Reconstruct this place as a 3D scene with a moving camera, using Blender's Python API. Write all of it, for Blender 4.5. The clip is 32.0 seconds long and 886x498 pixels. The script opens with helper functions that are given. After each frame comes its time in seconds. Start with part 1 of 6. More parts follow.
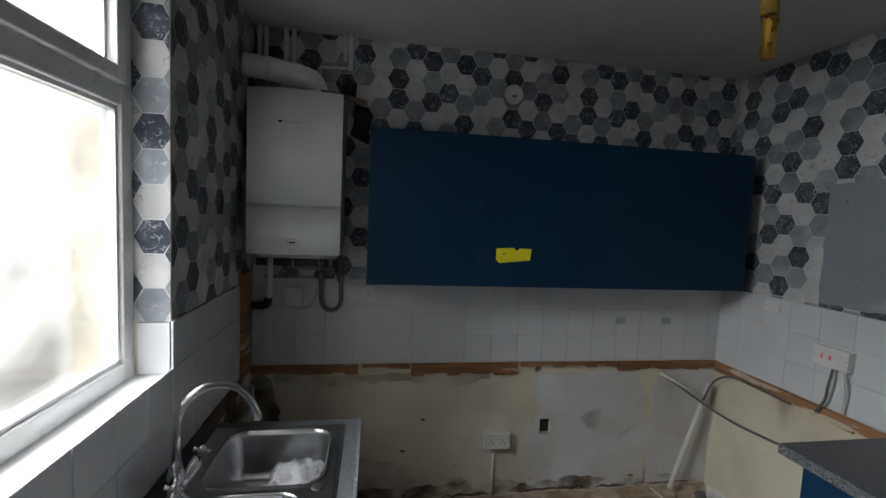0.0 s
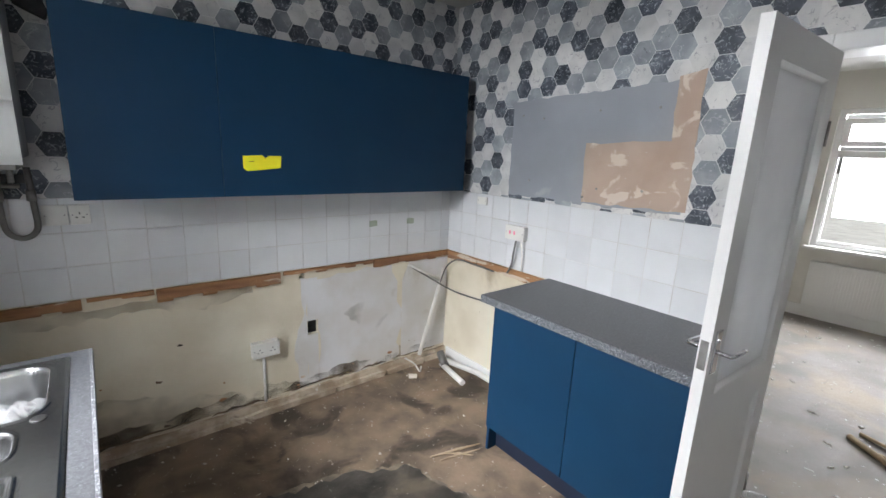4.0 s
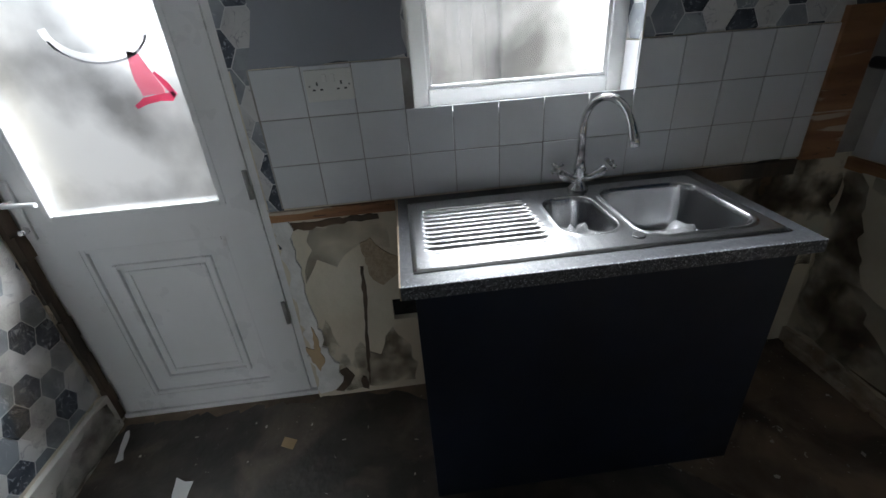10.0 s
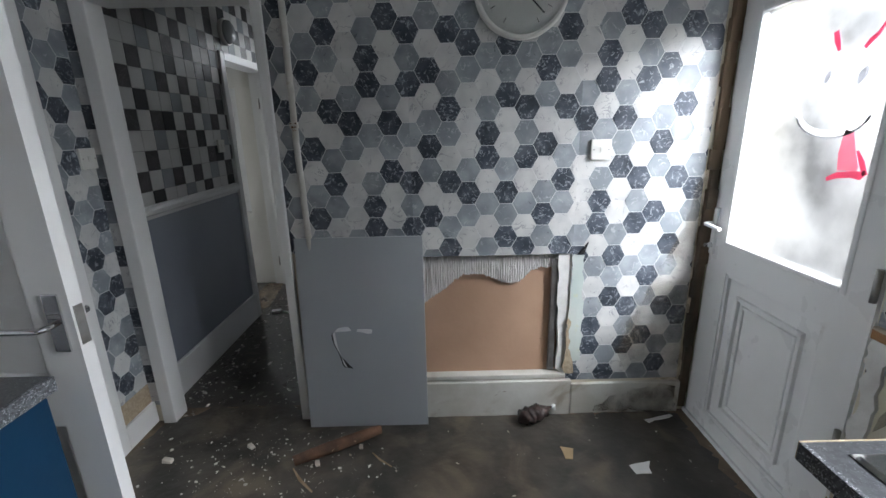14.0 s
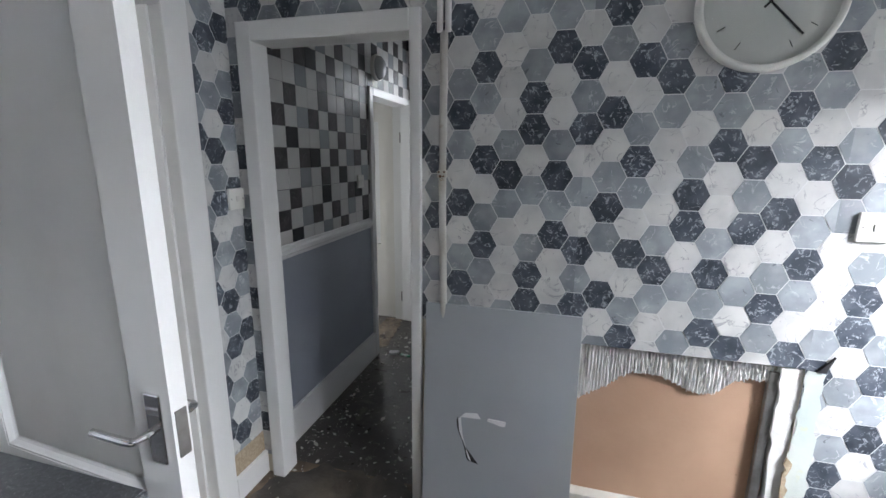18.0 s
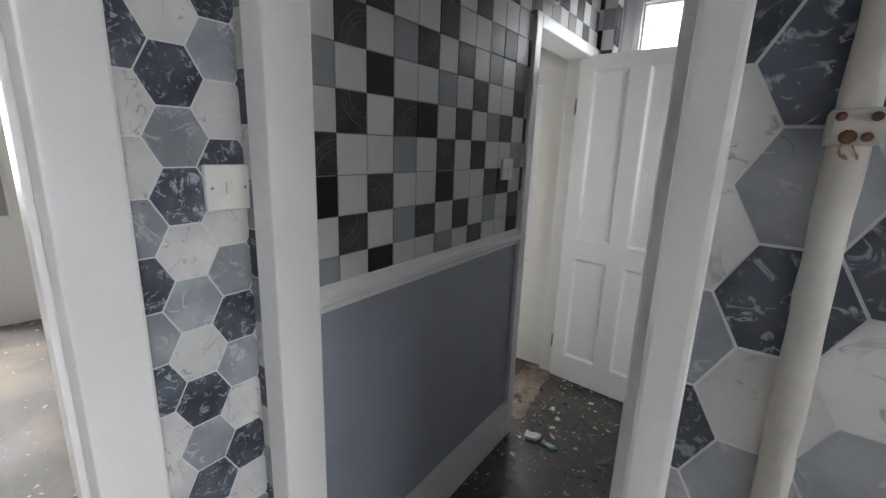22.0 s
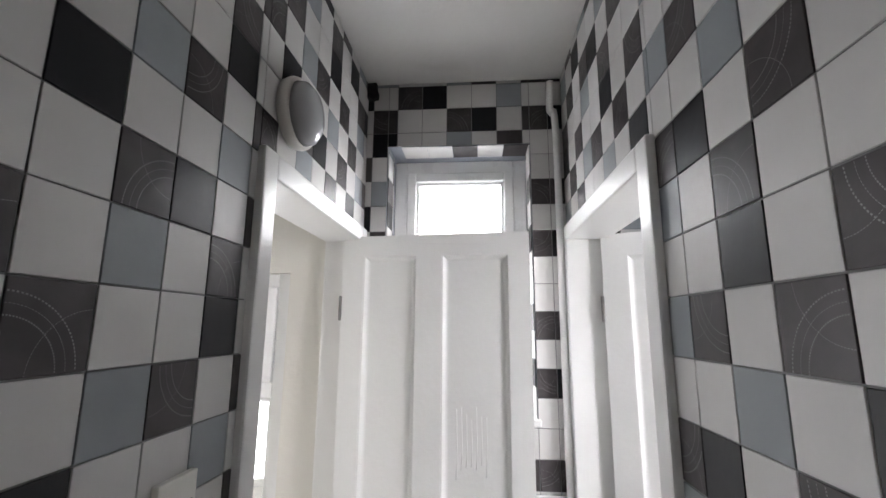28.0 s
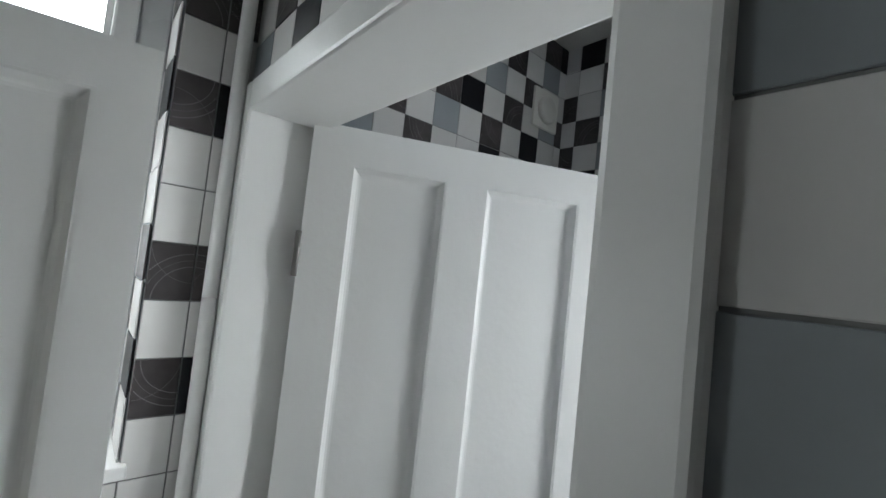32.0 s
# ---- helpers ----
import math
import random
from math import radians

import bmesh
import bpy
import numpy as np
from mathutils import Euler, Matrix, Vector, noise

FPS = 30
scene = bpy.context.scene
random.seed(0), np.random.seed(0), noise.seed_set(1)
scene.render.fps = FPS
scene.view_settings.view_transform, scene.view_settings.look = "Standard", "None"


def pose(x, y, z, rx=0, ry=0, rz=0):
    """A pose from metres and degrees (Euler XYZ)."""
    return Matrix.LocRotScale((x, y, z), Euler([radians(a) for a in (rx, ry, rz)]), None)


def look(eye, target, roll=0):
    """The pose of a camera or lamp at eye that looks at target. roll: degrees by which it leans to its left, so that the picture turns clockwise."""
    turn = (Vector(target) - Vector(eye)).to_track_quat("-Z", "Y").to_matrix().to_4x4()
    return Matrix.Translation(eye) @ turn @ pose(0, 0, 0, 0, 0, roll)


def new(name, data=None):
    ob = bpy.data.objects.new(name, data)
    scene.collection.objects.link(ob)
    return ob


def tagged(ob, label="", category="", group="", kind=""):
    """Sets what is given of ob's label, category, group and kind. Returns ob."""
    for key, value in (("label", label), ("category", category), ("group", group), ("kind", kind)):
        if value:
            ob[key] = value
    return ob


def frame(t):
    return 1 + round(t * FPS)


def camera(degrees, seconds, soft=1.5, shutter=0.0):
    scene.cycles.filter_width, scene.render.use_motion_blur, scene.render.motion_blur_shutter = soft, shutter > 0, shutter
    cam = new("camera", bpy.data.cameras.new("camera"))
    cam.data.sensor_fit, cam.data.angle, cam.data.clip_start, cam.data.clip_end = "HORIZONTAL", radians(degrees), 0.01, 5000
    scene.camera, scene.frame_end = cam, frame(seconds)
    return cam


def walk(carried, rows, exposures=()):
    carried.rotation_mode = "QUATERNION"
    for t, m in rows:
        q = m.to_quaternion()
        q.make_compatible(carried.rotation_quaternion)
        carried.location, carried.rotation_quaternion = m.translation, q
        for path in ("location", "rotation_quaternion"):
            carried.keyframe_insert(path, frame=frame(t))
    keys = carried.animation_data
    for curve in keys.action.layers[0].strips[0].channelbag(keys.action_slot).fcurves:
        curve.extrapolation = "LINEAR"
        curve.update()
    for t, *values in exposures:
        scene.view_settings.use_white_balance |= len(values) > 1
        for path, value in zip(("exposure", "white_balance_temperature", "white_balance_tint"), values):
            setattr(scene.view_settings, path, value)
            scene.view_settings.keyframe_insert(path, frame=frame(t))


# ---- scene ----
cam = camera(91.8, 32.0, shutter=0.0)
PATH = [
    (0, (-0.005, 0.013, 1.714), (0.322, 1.98, 1.558), 2.6),
    (0.5, (-0.007, 0.0, 1.715), (0.61, 1.899, 1.599), 2.5),
    (1, (0.005, -0.024, 1.714), (0.861, 1.781, 1.619), 2.2),
    (1.5, (0.01, -0.055, 1.712), (1.047, 1.654, 1.633), 2.2),
    (2, (0.021, -0.083, 1.707), (1.223, 1.513, 1.622), 2.1),
    (2.5, (0.025, -0.098, 1.697), (1.295, 1.441, 1.565), 1.9),
    (4.5, (0.018, -0.157, 1.576), (1.2, 1.359, 1.025), 1.7),
    (5, (0.131, -0.156, 1.529), (1.116, 1.46, 0.881), 0.0),
    (5.5, (0.282, -0.169, 1.483), (0.963, 1.555, 0.73), -1.6),
    (6, (0.436, -0.146, 1.431), (0.85, 1.622, 0.592), -3.3),
    (6.5, (0.606, -0.049, 1.405), (0.76, 1.776, 0.6), -1.7),
    (7, (0.712, 0.009, 1.424), (0.426, 1.807, 0.597), -4.0),
    (7.5, (0.828, 0.077, 1.417), (0.132, 1.72, 0.513), -0.7),
    (8, (0.908, 0.123, 1.417), (-0.077, 1.615, 0.521), 0.4),
    (8.5, (0.91, 0.214, 1.415), (-0.354, 1.448, 0.476), -1.3),
    (9, (0.876, 0.385, 1.424), (-0.584, 1.421, 0.533), -1.8),
    (9.5, (0.828, 0.494, 1.425), (-0.802, 1.197, 0.503), -3.9),
    (10, (0.829, 0.654, 1.447), (-0.931, 0.777, 0.506), -4.4),
    (10.5, (0.844, 0.793, 1.458), (-0.917, 0.549, 0.543), -4.0),
    (11, (0.777, 0.923, 1.404), (-0.948, 0.386, 0.546), -5.6),
    (11.5, (0.649, 1.022, 1.411), (-0.912, 0.087, 0.581), -3.3),
    (12, (0.587, 1.081, 1.408), (-0.648, -0.285, 0.628), -3.6),
    (12.5, (0.557, 1.179, 1.428), (-0.236, -0.501, 0.687), -1.2),
    (13, (0.581, 1.255, 1.447), (0.103, -0.569, 0.78), -1.1),
    (13.5, (0.601, 1.26, 1.451), (0.43, -0.636, 0.837), -1.9),
    (14, (0.614, 1.254, 1.46), (0.609, -0.671, 0.917), -1.3),
    (14.5, (0.609, 1.25, 1.497), (0.672, -0.708, 1.092), -0.5),
    (15, (0.631, 1.234, 1.536), (0.766, -0.748, 1.305), 0.8),
    (15.5, (0.638, 1.231, 1.556), (0.809, -0.762, 1.506), 1.2),
    (17.5, (0.726, 0.999, 1.59), (1.176, -0.918, 1.24), 0.3),
    (18, (0.812, 0.873, 1.554), (1.325, -1.013, 1.126), 0.5),
    (18.5, (0.88, 0.744, 1.528), (1.48, -1.113, 1.09), 0.4),
    (19, (0.882, 0.599, 1.507), (1.709, -1.169, 1.069), -0.3),
    (19.5, (0.866, 0.43, 1.502), (1.935, -1.207, 1.079), -0.3),
    (20, (0.929, 0.312, 1.485), (2.118, -1.234, 1.042), -0.4),
    (20.5, (1.039, 0.166, 1.486), (2.256, -1.363, 1.059), 1.1),
    (21, (1.115, 0.065, 1.474), (2.317, -1.466, 1.016), 1.1),
    (21.5, (1.197, -0.085, 1.456), (2.376, -1.644, 1.032), 1.3),
    (22, (1.302, -0.211, 1.46), (2.421, -1.801, 0.99), 2.0),
    (22.5, (1.416, -0.288, 1.453), (2.314, -1.999, 0.935), 1.9),
    (23, (1.533, -0.349, 1.447), (2.113, -2.177, 0.879), 0.5),
    (23.5, (1.605, -0.393, 1.427), (2.005, -2.253, 0.808), 0.1),
    (24, (1.629, -0.514, 1.417), (2.014, -2.368, 0.774), -0.5),
    (24.5, (1.632, -0.716, 1.416), (2.023, -2.57, 0.774), -2.4),
    (25, (1.647, -0.876, 1.414), (1.974, -2.739, 0.765), -2.9),
    (25.5, (1.684, -1.068, 1.431), (1.905, -2.992, 0.93), -2.9),
    (26, (1.675, -1.157, 1.464), (1.92, -3.121, 1.171), -2.5),
    (26.5, (1.686, -1.165, 1.521), (1.887, -3.154, 1.461), -1.5),
    (28.5, (1.688, -1.205, 1.662), (1.806, -3.166, 2.035), 1.6),
    (29, (1.688, -1.28, 1.673), (1.665, -3.263, 1.936), 2.0),
    (29.5, (1.675, -1.383, 1.67), (1.598, -3.375, 1.824), 3.3),
    (30, (1.64, -1.571, 1.666), (1.523, -3.562, 1.811), 2.5),
    (30.5, (1.624, -1.668, 1.675), (1.337, -3.644, 1.789), 3.6),
    (31, (1.614, -1.761, 1.691), (0.88, -3.614, 1.848), 5.9),
    (31.5, (1.605, -1.868, 1.696), (0.470, -3.500, 1.850), 5.6),
    (32, (1.575, -1.933, 1.696), (0.276, -3.450, 1.798), 6.2),
]
EXPOSURES = [(0.0, -1.25, 6450, 7), (1.0, 0.05, 6500, 9), (2.0, 0.55, 6500, 9), (5.0, 0.30, 6400, 9), (6.0, 0.65, 6400, 9), (7.0, 0.35, 6450, 9), (8.0, 0.15, 6300, 7), (9.0, 0.05, 6250, 6), (10.0, -0.85, 6200, 6), (11.0, -1.15, 6150, 6), (12.0, -1.10, 6200, 6), (13.0, -0.65, 6200, 7), (14.0, -0.30, 6200, 7), (15.0, -0.25, 6200, 7), (18.0, 0.45, 6200, 9), (19.0, 0.50, 6250, 10), (20.0, 0.50, 6250, 10), (21.0, 0.60, 6350, 10), (22.0, 0.70, 6450, 10), (23.0, 0.95, 6450, 10), (24.0, 1.20, 6550, 10), (25.0, 1.40, 6750, 11), (26.0, 1.40, 6750, 12), (28.5, 1.35, 6550, 12), (29.0, 1.30, 6500, 12), (30.0, 0.40, 6350, 7), (31.0, 0.45, 6300, 3), (32.0, 0.35, 6300, 3)]
walk(cam, [(t, look(eye, target, roll)) for t, eye, target, roll in PATH], EXPOSURES)

# ---- world and light: an overcast day through the windows ----
world = bpy.data.worlds.new("world")
scene.world = world
world.use_nodes = True
wt_ = world.node_tree
sky = wt_.nodes.new("ShaderNodeTexSky")
sky.sky_type, sky.sun_disc = "NISHITA", False
sky.sun_elevation, sky.sun_rotation = radians(42), radians(200)
sky.air_density, sky.dust_density = 1.0, 4.0
soft = wt_.nodes.new("ShaderNodeHueSaturation")
soft.inputs["Saturation"].default_value = .12
wt_.links.new(sky.outputs[0], soft.inputs["Color"])
wt_.links.new(soft.outputs[0], wt_.nodes["Background"].inputs[0])
wt_.nodes["Background"].inputs[1].default_value = .15
sun = bpy.data.lights.new("sun", "SUN")
sun.energy, sun.angle, sun.color = 1.5, radians(25), (1, .98, .95)
new("sun", sun).matrix_basis = look((0, 0, 10), (-3.6, 1.2, 3.5))


def window_light(at, target, w, h, power, spread=160):
    """Area lamp added outside a window or glazed door to stand in for sky light."""
    li = bpy.data.lights.new("window_light", "AREA")
    li.shape, li.size, li.size_y, li.energy, li.color = "RECTANGLE", w, h, power, (.945, .957, 1.0)
    li.spread = radians(spread)
    new("window_light", li).matrix_basis = look(at, target)


window_light((-1.75, .95, 2.55), (.90, .50, .80), 1.2, 1.0, 300)
window_light((-1.60, -.25, 2.75), (.45, -.30, .35), .85, .9, 34)
# extra low lamp, added for the light the frosted door pane would scatter
window_light((-1.30, -.25, 1.75), (1.2, -.05, 1.2), .8, .8, 10)
window_light((6.55, .15, 1.75), (3.0, .0, .5), 1.3, 1.4, 105)
window_light((1.76, -3.30, 1.95), (1.74, -1.2, 1.0), .5, .9, 6)
window_light((3.0, -3.20, 1.35), (2.6, -1.9, .9), .9, 1.0, 10)
# added to brighten the hall from the west, through an unseen bathroom window
window_light((-.1, -1.8, 1.6), (1.2, -2.2, 1.1), .6, 1.0, 14)

# ---- materials ----
def shade(name, c1, c2, scale=4.0, lo=.35, hi=.65, rough=.6, metal=0.0, bump=.15, bscale=40.0, vary=.0, island=False,
          stain=None, sscale=1.5, slo=.58, shi=.68, fleck=None, fscale=30.0, flo=.66, stretch=(1, 1, 1), rvar=.12, coat=0.0, vein=None, vscale=9.0, vw=.03, vmask=(.42, .6), spec=.5):
    """Two-tone noise surface with stains, flecks, fine relief and uneven gloss."""
    m = bpy.data.materials.new(name)
    m.use_nodes = True
    t = m.node_tree
    N, L = t.nodes, t.links
    b = N["Principled BSDF"]
    co = N.new("ShaderNodeTexCoord")
    mp = N.new("ShaderNodeMapping")
    mp.inputs["Scale"].default_value = stretch
    L.new(co.outputs["Object"], mp.inputs["Vector"])
    if vary:
        rnd = N.new("ShaderNodeNewGeometry") if island else N.new("ShaderNodeObjectInfo")
        r = rnd.outputs["Random Per Island"] if island else rnd.outputs["Random"]
        sh = N.new("ShaderNodeVectorMath")
        sh.operation = "MULTIPLY_ADD"
        sh.inputs[1].default_value = (31.0, 17.0, 23.0)
        L.new(r, sh.inputs[0])
        L.new(mp.outputs[0], sh.inputs[2])
        vec = sh.outputs[0]
    else:
        r, vec = None, mp.outputs[0]

    def tex(sc, det=6.0, dist=0.0):
        n = N.new("ShaderNodeTexNoise")
        n.inputs["Scale"].default_value, n.inputs["Detail"].default_value, n.inputs["Distortion"].default_value = sc, det, dist
        L.new(vec, n.inputs["Vector"])
        return n.outputs["Fac"]

    def step(val, a, z):
        s = N.new("ShaderNodeMapRange")
        s.interpolation_type = "SMOOTHSTEP"
        s.inputs[1].default_value, s.inputs[2].default_value = a, z
        L.new(val, s.inputs[0])
        return s.outputs[0]

    def mix(fac, a, z):
        x = N.new("ShaderNodeMix")
        x.data_type = "RGBA"
        L.new(fac, x.inputs[0])
        for k, s in ((6, a), (7, z)):
            if isinstance(s, tuple):
                x.inputs[k].default_value = (*s, 1)
            else:
                L.new(s, x.inputs[k])
        return x.outputs[2]

    col = mix(step(tex(scale), lo, hi), c1, c2)
    if stain:
        col = mix(step(tex(sscale, 8, .6), slo, shi), col, stain)
    if fleck:
        col = mix(step(tex(fscale, 3, 1.5), flo, flo + .04), col, fleck)
    if vein:
        ri = N.new("ShaderNodeMath")
        ri.operation = "SUBTRACT"
        ri.inputs[1].default_value = .5
        L.new(tex(vscale, 4, 1.2), ri.inputs[0])
        ab = N.new("ShaderNodeMath")
        ab.operation = "ABSOLUTE"
        L.new(ri.outputs[0], ab.inputs[0])
        mu = N.new("ShaderNodeMath")
        mu.operation = "MULTIPLY"
        L.new(step(ab.outputs[0], vw, 0.0), mu.inputs[0])
        L.new(step(tex(vscale * 1.9, 5, .4), *vmask), mu.inputs[1])
        col = mix(mu.outputs[0], col, vein)
    if r is not None:
        hsv = N.new("ShaderNodeHueSaturation")
        mr = N.new("ShaderNodeMapRange")
        mr.inputs[3].default_value, mr.inputs[4].default_value = 1 - vary, 1 + vary
        L.new(r, mr.inputs[0])
        L.new(mr.outputs[0], hsv.inputs["Value"])
        L.new(col, hsv.inputs["Color"])
        col = hsv.outputs[0]
    L.new(col, b.inputs["Base Color"])
    rr = N.new("ShaderNodeMapRange")
    rr.inputs[3].default_value, rr.inputs[4].default_value = max(rough - rvar, .02), min(rough + rvar, 1)
    L.new(tex(scale * 2.7, 4), rr.inputs[0])
    L.new(rr.outputs[0], b.inputs["Roughness"])
    b.inputs["Metallic"].default_value = metal
    b.inputs["Coat Weight"].default_value = coat
    b.inputs["Specular IOR Level"].default_value = spec
    if bump:
        bp = N.new("ShaderNodeBump")
        bp.inputs["Strength"].default_value, bp.inputs["Distance"].default_value = bump, .01
        L.new(tex(bscale, 8), bp.inputs["Height"])
        L.new(bp.outputs[0], b.inputs["Normal"])
    return m


def clear(name, rough=0.0, tint=(.95, .97, .97), trans=1.0):
    m = bpy.data.materials.new(name)
    m.use_nodes = True
    b = m.node_tree.nodes["Principled BSDF"]
    b.inputs["Base Color"].default_value = (*tint, 1)
    b.inputs["Transmission Weight"].default_value = trans
    b.inputs["Roughness"].default_value = rough
    b.inputs["IOR"].default_value = 1.45
    return m


PLASTER = shade("cream_plaster", (.68, .63, .51), (.57, .51, .39), 3, .3, .72, .85, bump=.35, bscale=22, stain=(.27, .20, .125), sscale=2.0, slo=.60, shi=.82, fleck=(.22, .15, .09), fscale=15, flo=.74)
PATCHY = shade("skim_plaster", (.66, .66, .67), (.56, .54, .51), 4, .3, .7, .85, bump=.2, bscale=18, stain=(.42, .38, .33), sscale=4, slo=.62, shi=.78, fleck=(.34, .28, .22), fscale=18, flo=.73)
CEIL = shade("ceiling_paint", (.62, .61, .59), (.54, .53, .51), 1.2, .3, .7, .8, bump=.15, bscale=40, stain=(.44, .42, .38), sscale=1.1, slo=.58, shi=.78)
PALE = shade("pale_wall_paint", (.72, .70, .66), (.65, .63, .58), 1.5, .3, .7, .7, bump=.12, bscale=40, stain=(.58, .54, .48), sscale=1.6, slo=.6, shi=.8)
GLOSSW = shade("white_gloss_paint", (.735, .732, .722), (.728, .724, .713), 25, .2, .8, .32, bump=.06, bscale=60, rvar=.02)
UPVC = shade("white_upvc", (.78, .78, .78), (.72, .72, .71), 3, .3, .7, .3, bump=.03, bscale=30, stain=(.50, .47, .42), sscale=5, slo=.66, shi=.8)
BROWNISH = shade("damp_timber", (.16, .11, .07), (.05, .04, .03), 7, .35, .65, .85, bump=.5, bscale=30, stretch=(1, 1, .3))
BATTEN = shade("bare_batten", (.37, .19, .085), (.20, .095, .045), 6, .3, .7, .75, bump=.6, bscale=35, stain=(.55, .46, .36), sscale=8, slo=.57, shi=.63, fleck=(.10, .06, .035), fscale=25, flo=.68, stretch=(.4, .4, 3))
ROTTEN = shade("rotten_skirting", (.54, .46, .36), (.34, .26, .18), 9, .35, .62, .9, bump=.8, bscale=40, stain=(.17, .12, .085), sscale=8, slo=.58, shi=.74, fleck=(.70, .68, .64), fscale=30, flo=.69)
TILEW = shade("white_ceramic", (.65, .66, .67), (.60, .61, .62), 4, .3, .7, .2, bump=.03, bscale=8, vary=.03)
GROUT = shade("tile_grout", (.58, .57, .55), (.36, .31, .26), 4, .45, .78, .9, bump=.3, bscale=60)
GROUTD = shade("dirty_tile_grout", (.36, .35, .33), (.22, .20, .18), 6, .35, .7, .9, bump=.3, bscale=60)
HEXW = shade("paper_white_marble", (.63, .62, .60), (.47, .47, .47), 9, .3, .78, .45, bump=.03, vary=.06, island=True, vein=(.33, .33, .345), vscale=12, vw=.024, vmask=(.44, .62), fleck=(.40, .40, .41), fscale=24, flo=.70, spec=.3)
HEXG = shade("paper_grey_marble", (.215, .235, .255), (.33, .35, .37), 11, .35, .7, .45, bump=.03, vary=.16, island=True, vein=(.43, .44, .46), vscale=15, vw=.030, vmask=(.47, .62), fleck=(.15, .165, .18), fscale=30, flo=.69, spec=.3)
HEXD = shade("paper_dark_marble", (.038, .045, .060), (.095, .108, .13), 14, .35, .7, .45, bump=.03, vary=.25, island=True, vein=(.33, .35, .38), vscale=26, vw=.045, vmask=(.46, .60), fleck=(.28, .30, .33), fscale=55, flo=.645, spec=.3)
PGROUT = shade("paper_joint", (.66, .66, .65), (.58, .58, .58), 6, .3, .7, .4, bump=.02)
CKW = shade("check_white", (.58, .57, .56), (.54, .53, .52), 6, .3, .7, .42, bump=.03, vary=.03, spec=.2)
CKG = shade("check_grey", (.28, .30, .315), (.25, .27, .285), 6, .3, .7, .42, bump=.03, vary=.06, spec=.2)
CKD = shade("check_patterned", (.044, .039, .040), (.066, .058, .060), 14, .35, .65, .36, bump=.05, vary=.12, spec=.2)
CKK = shade("check_black", (.008, .008, .011), (.013, .013, .016), 6, .3, .7, .42, bump=.03, spec=.2)
CKJ = shade("check_joint", (.24, .24, .24), (.17, .17, .17), 9, .3, .7, .6, bump=.1)
CKL = shade("check_line", (.22, .215, .215), (.16, .155, .155), 30, .3, .7, .42, bump=.0)
GREYP = shade("grey_wall_paint", (.30, .325, .37), (.26, .28, .325), 1.6, .3, .7, .5, bump=.08, bscale=50, stain=(.22, .23, .26), sscale=.9, slo=.6, shi=.8)
GREYLIV = shade("grey_lining_paper", (.25, .245, .25), (.20, .195, .20), 2.5, .3, .7, .75, bump=.15, bscale=20, stain=(.33, .32, .31), sscale=1.2, slo=.55, shi=.7, stretch=(1, 1, .3))
HARDB = shade("floor_hardboard", (.235, .168, .116), (.122, .090, .064), 4.5, .35, .68, .75, bump=.4, bscale=30, stain=(.055, .042, .031), sscale=3.6, slo=.50, shi=.66, fleck=(.50, .45, .38), fscale=40, flo=.69)
LINO = shade("worn_lino", (.032, .029, .025), (.072, .063, .052), 5, .35, .7, .42, bump=.4, bscale=30, stain=(.135, .108, .080), sscale=4.2, slo=.48, shi=.70, fleck=(.36, .34, .30), fscale=44, flo=.72, rvar=.25)
HALLF = shade("hall_lino", (.035, .031, .028), (.070, .062, .054), 5, .3, .7, .33, bump=.25, bscale=30, stain=(.12, .105, .09), sscale=6, slo=.60, shi=.70, fleck=(.50, .48, .45), fscale=20, flo=.715, rvar=.18, vein=(.34, .32, .29), vscale=7, vw=.006, vmask=(.5, .62))
PLANKS = shade("living_floor", (.25, .23, .21), (.16, .145, .13), 2.4, .3, .7, .72, bump=.2, bscale=25, stain=(.33, .27, .20), sscale=1.3, slo=.5, shi=.7, fleck=(.62, .60, .57), fscale=15, flo=.69, rvar=.2)
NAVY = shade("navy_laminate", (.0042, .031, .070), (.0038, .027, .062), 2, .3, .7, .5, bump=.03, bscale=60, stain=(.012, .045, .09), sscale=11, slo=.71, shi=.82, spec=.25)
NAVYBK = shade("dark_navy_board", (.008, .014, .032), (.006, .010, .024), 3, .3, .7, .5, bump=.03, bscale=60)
WORKTOP = shade("speckled_worktop", (.048, .050, .054), (.068, .070, .075), 90, .42, .58, .36, bump=.05, bscale=120, fleck=(.15, .155, .165), fscale=170, flo=.62)
WTEDGE = shade("worktop_front_edge", (.11, .115, .125), (.05, .052, .056), 120, .4, .6, .5, bump=.1, bscale=150, fleck=(.42, .43, .45), fscale=170, flo=.58)
CHIPB = shade("raw_chipboard", (.45, .36, .25), (.36, .28, .19), 70, .35, .65, .85, bump=.4, bscale=120)
CARCASS = shade("white_carcass", (.66, .66, .65), (.60, .60, .59), 3, .3, .7, .4, bump=.03)
STEEL = shade("brushed_steel", (.55, .55, .55), (.47, .47, .48), 8, .3, .7, .24, metal=1.0, bump=.02, bscale=200, stretch=(1, 18, 1), rvar=.07)
CHROME = shade("chrome", (.72, .72, .73), (.66, .66, .67), 8, .3, .7, .08, metal=1.0, bump=.0, rvar=.04)
DULLM = shade("dull_metal", (.35, .34, .33), (.22, .21, .2), 14, .3, .7, .45, metal=.8, bump=.2, bscale=60)
BOILW = shade("boiler_enamel", (.76, .77, .76), (.73, .74, .73), 3, .3, .7, .2, bump=.0, coat=.2)
PLASTW = shade("white_plastic", (.70, .69, .65), (.63, .62, .58), 6, .3, .7, .35, bump=.03, vary=.05)
